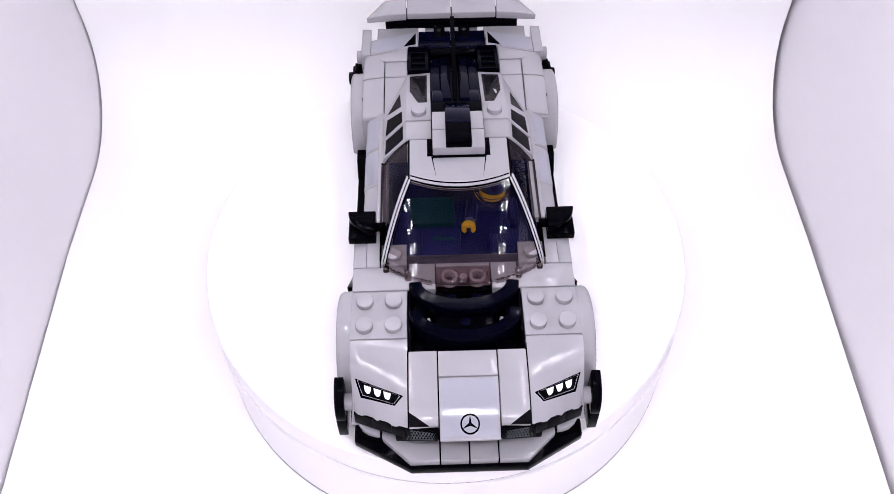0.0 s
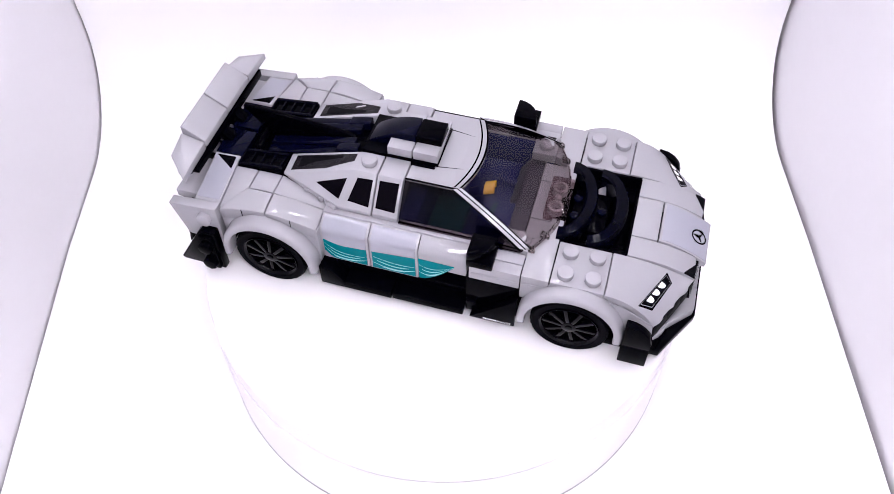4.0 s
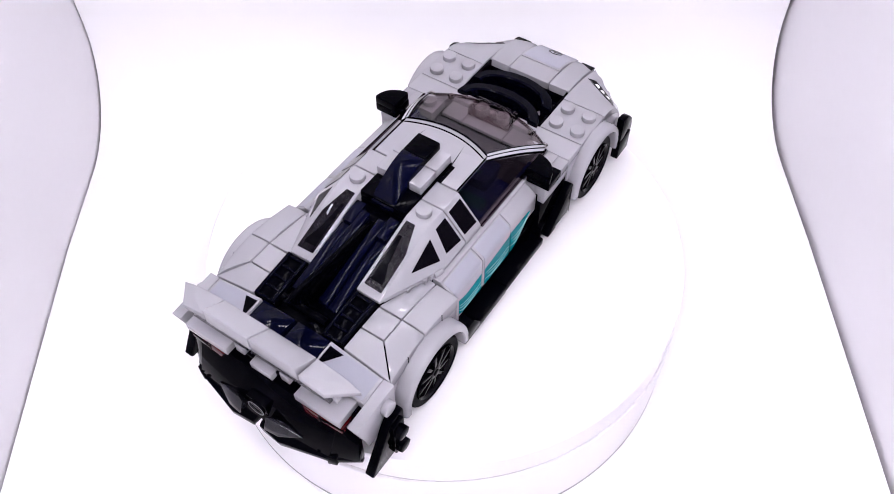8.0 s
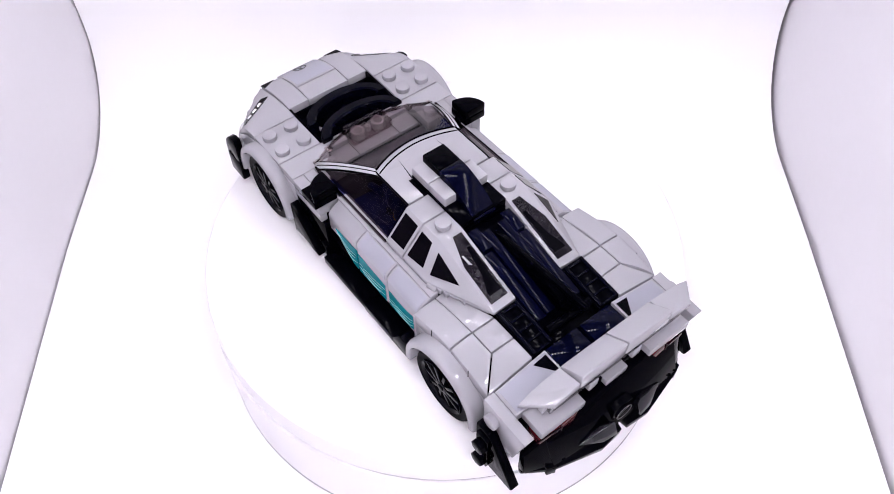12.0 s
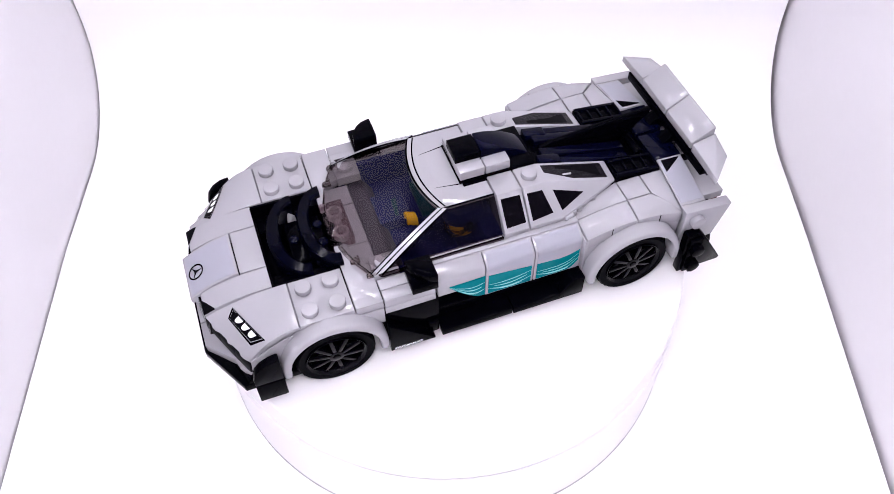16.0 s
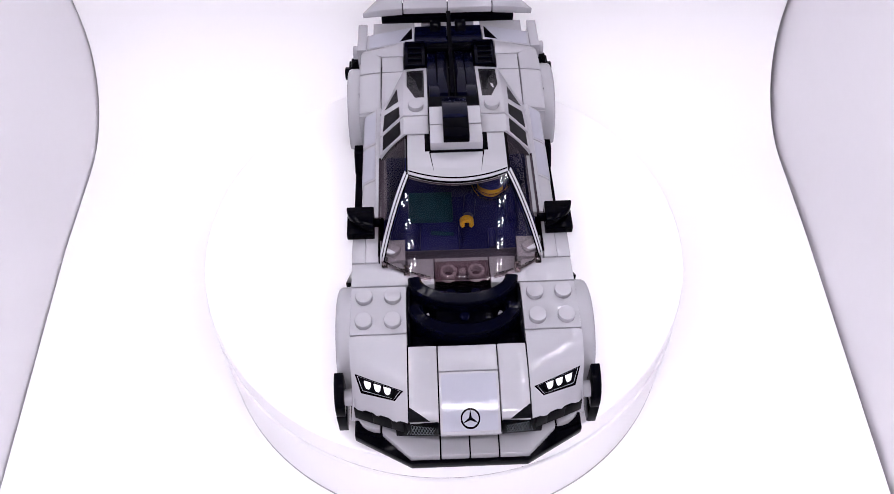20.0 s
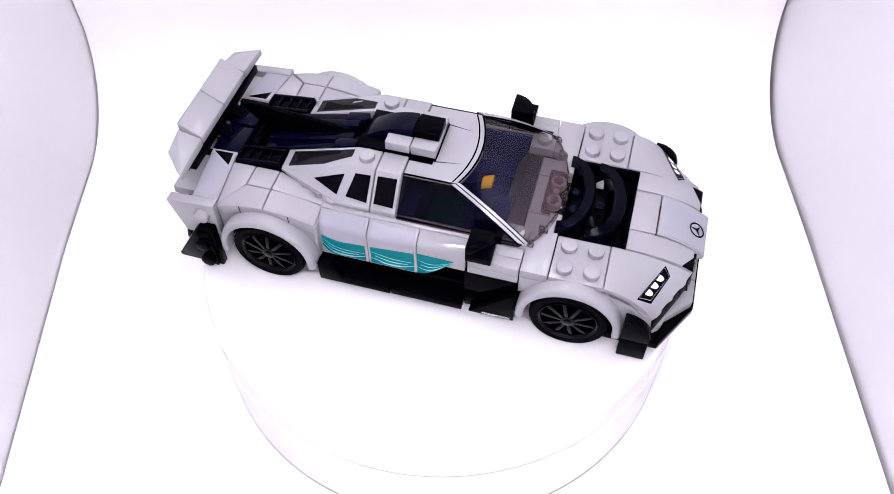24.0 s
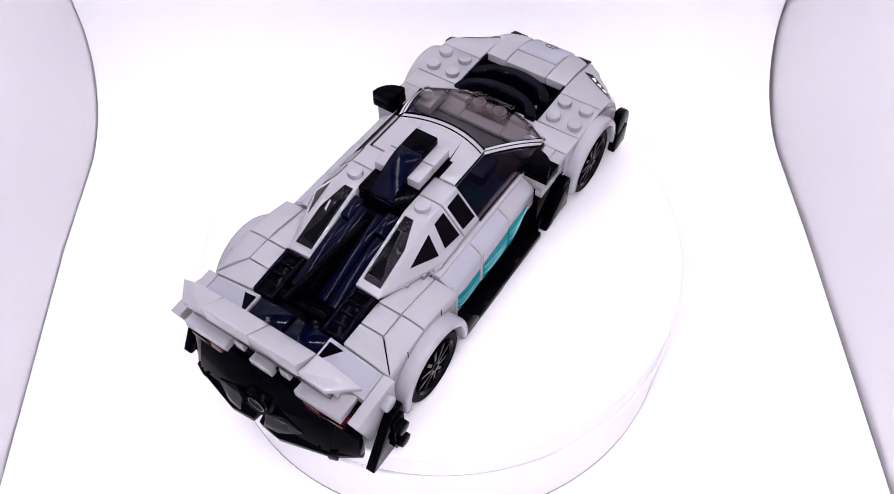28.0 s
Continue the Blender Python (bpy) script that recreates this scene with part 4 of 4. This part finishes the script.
# -- tail
part("tail_deck", box(-73.4, -64.2, -12, -0.6, 27.4, 30.4, 0.25), DECK, car, "dark glossy tile below the wing")
part("tail_deck", box(-73.4, -64.2, 0.6, 12, 27.4, 30.4, 0.25), DECK, car, "dark glossy tile below the wing")
for s in (-1, 1):
    shoulder = part("tail_shoulder", hull([(-64.3, s * 12.2, 31.0), (-64.3, s * 29.6, 27.4), (-73.2, s * 12.2, 30.6), (-73.2, s * 29.6, 27.0), (-64.3, s * 12.2, 25), (-64.3, s * 29.6, 24), (-73.2, s * 12.2, 25), (-73.2, s * 29.6, 24)], 0.2), GREY, car)
    def on_sh(x, y, up=0.0):
        return (x, s * y, lerp(31.0, 27.4, (y - 12.2) / 17.4) - 0.4 * (x + 64.3) / -8.9 + up)
    part("tail_sticker", decal([on_sh(-65.0, 13.0), on_sh(-65.0, 28.6), on_sh(-72.6, 28.6), on_sh(-72.6, 13.0)], (0, 0, 1), 0.1), STICKER, shoulder)
    part("tail_triangle", decal([on_sh(-65.6, 13.0), on_sh(-65.6, 17.4), on_sh(-71.9, 13.3), on_sh(-71.9, 13.0)], (0, 0, 1), 0.18, 0.3), PRINT, shoulder)
    tail = part("tail_plate", prism([(-64.2, 27.6), (-80.6, 26.4), (-76.8, 12.6), (-64.6, 12.0)], "y", s * 29.6, s * 33.0, 0.25), GREY, car, "light grey tail side plate")
    part("side_stud", rod((-68.8, s * 32.8, 22.9), (-68.8, s * 34.9, 22.9), 2.4, 24, 0.3), GREY, tail)
    blade = part("tail_blade", prism([(-65.2, 1.2), (-65.2, 19.4), (-70.0, 19.4), (-71.6, 17.6), (-80.8, 2.6), (-80.2, 1.6)], "y", s * 33.2, s * 36.0, 0.3), BLACK, car, "black tail side blade with two round pegs")
    for z in (13.1, 5.4):
        part("peg", rod((-68.8, s * 35.8, z), (-68.8, s * 38.8, z), 2.4, 8, 0.35), BLACK, blade)
    part("blade_cap", box(-71.0, -66.4, s * 35.8, s * 37.0, 1.8, 17.4, 0.3), BLACK, blade)
    part("tail_shelf", box(-80.9, -72.6, s * 12.0, s * 27.5, 23.4, 26.4, 0.2), GREY, car)
    light = part("tail_light", hull([(-74, s * 12.2, 19), (-74, s * 27.2, 19), (-74, s * 12.2, 23.3), (-74, s * 27.2, 23.3), (-80.4, s * 13.4, 23.3), (-79.6, s * 27.2, 23.3), (-81.0, s * 15.5, 19.6), (-80.3, s * 27.2, 19.2)], 0.25), RED, car, "clear red tail light")
    part("light_bar", hull([(-80.9, s * 19.6, 19.3), (-80.9, s * 20.1, 19.3), (-80.4, s * 19.6, 23), (-80.4, s * 20.1, 23), (-79, s * 19.8, 21)], 0), BLACK, light)
    part("light_bar", hull([(-80.9, s * 19.8, 20.9), (-80.2, s * 28.3, 20.9), (-80.8, s * 19.8, 21.3), (-80.1, s * 28.3, 21.3), (-79, s * 24, 21)], 0), BLACK, light)
    part("wing_foot", box(-79.2, -75.0, s * 6.4, s * 9.6, 26.4, 30, 0.25), GREY, car)

part("tail_step", box(-80.2, -75, -4, 4, 24.2, 26.8, 0.2), GREY, car)
part("tail_panel", box(-77.4, -72, -26, 26, 9, 23.6, 0.3), BLACK, car)
for y in (-6, 6):
    part("tail_clip", box(-78.4, -73, y - 3.2, y + 3.2, 24, 26.6, 0.25), BLACK, car)

# -- wing
part("wing_beam", box(-75.4, -72.9, -23.8, 23.8, 32.2, 35.0, 0.2), BLACK, car, "black beam below the wing")
part("wing_beam", box(-79.3, -75.5, -24, 24, 31.2, 36.6, 0.2), DARK_GREY, car)
for y in (-4.5, 4.5):
    part("wing_post", hull([(-70, y - 2, 30.2), (-74, y - 2, 30.2), (-70, y + 2, 30.2), (-74, y + 2, 30.2), (-73.4, y - 2, 34), (-77, y - 2, 34), (-73.4, y + 2, 34), (-77, y + 2, 34)], 0.2), BLACK, car)
WING = [(-73.1, 36.0), (-73.2, 38.4), (-80.4, 42.9), (-80.9, 42.7), (-80.9, 37.4), (-76.0, 35.9)]
for y0, y1 in ((-15.9, -0.1), (0.1, 15.9)):
    part("wing_segment", prism(WING, "y", y0, y1, 0.25), GREY, car)
for s in (-1, 1):
    part("wing_tip", hull([(-73.3, s * 16.1, 38.4), (-80.8, s * 16.1, 40.6), (-80.8, s * 24.2, 38.5), (-74.0, s * 30.7, 36.2), (-78, s * 22, 39.4), (-73.4, s * 22.5, 37.9), (-73.6, s * 27, 37.2),
                           (-73.2, s * 16.1, 35.6), (-80.8, s * 16.1, 37.8), (-73.8, s * 30.5, 34.2), (-80.8, s * 24.2, 36.7)], 0.2), GREY, car, "drooping light grey wing tip")
    part("tip_pin", box(-78.6, -76.8, s * 24.5, s * 26.2, 32.6, 36.0, 0.15), GREY, car)

# -- diffuser
part("diffuser_core", hull([(-77, -25, 22.5), (-77, 25, 22.5), (-79.6, -24.6, 20.0), (-79.6, 24.6, 20.0), (-80.0, -10, 22.6), (-80.0, 10, 22.6), (-77, -27, 5), (-77, 27, 5), (-84.2, -24, 8), (-84.2, 24, 8), (-86, -9, 8.5), (-86, 9, 8.5)], 0.3), BLACK, car, "black sloping tail panel")
for s in (-1, 1):
    part("diffuser", hull([(-77.0, s * 0.5, 12.0), (-77.0, s * 27.4, 9.0), (-77.0, s * 0.5, 3), (-77.0, s * 30.5, 2.4), (-87.3, s * 1.0, 6.4), (-88.2, s * 8.8, 6.6), (-84.4, s * 24.4, 7.4),
                           (-79.2, s * 31.2, 5.0), (-87.2, s * 1.6, 3.2), (-87.8, s * 8.8, 3.4), (-83.8, s * 24.4, 4.0), (-78.6, s * 31.0, 2.6)], 0.25), BLACK, car, "black rear diffuser half")
    part("diffuser_flap", hull([(-84.6, s * 15.8, 10.6), (-86.4, s * 4.4, 13.8), (-88.4, s * 4.4, 9.6), (-87.8, s * 9.0, 9.2), (-83, s * 4.4, 9), (-83, s * 14, 8), (-84, s * 9, 12.6)], 0.2), GLOSS, car, "glossy black diffuser flap")
    part("diffuser_side", hull([(-77.0, s * 24.0, 19.5), (-80.0, s * 24.0, 19.0), (-78.5, s * 30.2, 13.0), (-76.8, s * 30.4, 13.0), (-84.0, s * 23.8, 8.0), (-79.6, s * 31.0, 5.2),
                                (-77.0, s * 24.0, 5.0), (-77.0, s * 30.6, 4.0), (-83.6, s * 23.8, 5.0)], 0.2), BLACK, car, "black slanted diffuser side")
    part("diffuser_step", hull([(-84.6, s * 23.4, 8.0), (-83.6, s * 26.0, 8.0), (-80, s * 23.4, 8), (-80, s * 26, 8), (-84.6, s * 23.4, 3.6), (-83.6, s * 26.0, 3.6), (-80, s * 24, 3.6)], 0.2), BLACK, car)
    part("diffuser_strake", hull([(-78, s * 20, 14.6), (-78, s * 21.4, 14.6), (-85.0, s * 20.2, 8.4), (-84.8, s * 21.4, 8.4), (-78, s * 20, 6), (-78, s * 21.4, 6)], 0.2), BLACK, car)
part("exhaust_block", box(-85.0, -77, -3.6, 3.6, 8, 16.4, 0.4), BLACK, car)
exhaust = part("exhaust", rod((-84, 0, 13.0), (-85.6, 0, 13.0), 2.75, 32, 0.15), BLACK, car, "round black exhaust ring")
ring = bmesh.new()
prof = [(2.62, 0.0), (2.82, 0.0), (2.82, 0.14), (2.62, 0.14)]
vs = [[ring.verts.new((-85.6 - d, r * math.cos(math.pi * k / 20), 13.0 + r * math.sin(math.pi * k / 20))) for r, d in prof] for k in range(40)]
for k in range(40):
    for i in range(4):
        ring.faces.new((vs[k][i], vs[k][(i + 1) % 4], vs[(k + 1) % 40][(i + 1) % 4], vs[(k + 1) % 40][i]))
part("exhaust_rim", ring, RIM_EDGE, exhaust)

# ---- the seated toy figure behind the windscreen, one plain mesh ----
def build_figure():
    y = 10.6
    bms = [(hull([(-5, y - 7.5, 14.2), (-5, y + 7.5, 14.2), (3, y - 7.5, 14.2), (3, y + 7.5, 14.2), (-4, y - 5.4, 22), (-4, y + 5.4, 22), (2, y - 5.4, 22), (2, y + 5.4, 22)], 0.5), 1),
           (rod((-1.6, y, 22.2), (-1.6, y, 29.0), 4.2, 24, 1.3), 0), (rod((-3.2, y, 23.4), (-3.2, y, 34.0), 4.9, 24, 2.4), 1),
           (rod((-0.4, y, 27.8), (-0.4, y, 34.4), 5.2, 24, 1.6), 1)]
    # clear visor bow that hangs in front of the face from two hinges
    for drop, tube in ((7.2, 0.38), (4.6, 0.25)):
        pts = [(0.4 + 5.0 * math.cos(radians(a)), y + 6.4 * math.sin(radians(a)), 31.0 - drop * math.cos(radians(a))) for a in range(-90, 91, 12)]
        for p, q in zip(pts, pts[1:]):
            bms.append((rod(p, q, tube, 8, 0.0), 2))
    for s in (-1, 1):
        bms.append((rod((0.2, y + s * 5.6, 31.0), (0.2, y + s * 6.8, 31.0), 1.2, 14, 0.2), 2))
        cx, cy, cz = (14.0, 2.5, 24.0) if s < 0 else (12.2, 17.2, 20.6)
        bms.append((rod((0, y + s * 6.2, 20.5), (7, (y + s * 6.2 + cy) / 2, 18.4), 1.9, 12, 0.5), 1))
        bms.append((rod((7, (y + s * 6.2 + cy) / 2, 18.4), (cx - 2.2, cy, cz - 2.0), 1.6, 12, 0.5), 1))
        if s > 0:
            continue
        ring = bmesh.new()
        g = 1.0
        prof = [(1.0 * g, -1.9 * g), (2.05 * g, -1.9 * g), (2.2 * g, -1.6 * g), (2.2 * g, 1.6 * g), (2.05 * g, 1.9 * g), (1.0 * g, 1.9 * g)]
        n, m = 18, len(prof)
        vs = [[ring.verts.new((cx + d * 0.9, cy + rr * math.cos(radians(-50 + 280 * k / n)), cz + rr * math.sin(radians(-50 + 280 * k / n)) + d * 0.4)) for rr, d in prof] for k in range(n + 1)]
        for k in range(n):
            for i in range(m):
                ring.faces.new((vs[k][i], vs[k][(i + 1) % m], vs[k + 1][(i + 1) % m], vs[k + 1][i]))
        ring.faces.new(vs[0])
        ring.faces.new(vs[-1])
        bms.append((ring, 0))
    for bm, index in bms[1:4]:
        bmesh.ops.translate(bm, vec=(1.8, 0, 1.2), verts=bm.verts)
    out = bmesh.new()
    for bm, index in bms:
        for f in bm.faces:
            f.material_index = index
        out = join(out, bm)
    return finish("toy_figure", out, [YELLOW, INTERIOR, CLEAR])


figure = tagged(build_figure(), "small yellow and black toy driver seated in the car", "toy figure")


# ---- what turns: the turntable carries the car round once in twenty seconds ----
def turn(t):
    return pose(0, 0, 0, 0, 0, -89.072 + 18.017 * t)


def motions():
    seat = Matrix.Translation((-0.88 * MM, 4.394 * MM, 0))
    times = [0.5 * k for k in range(57)]
    walk(platter, [(t, turn(t)) for t in times])
    walk(car, [(t, turn(t) @ seat) for t in times])
    walk(figure, [(t, turn(t) @ seat) for t in times])


motions()
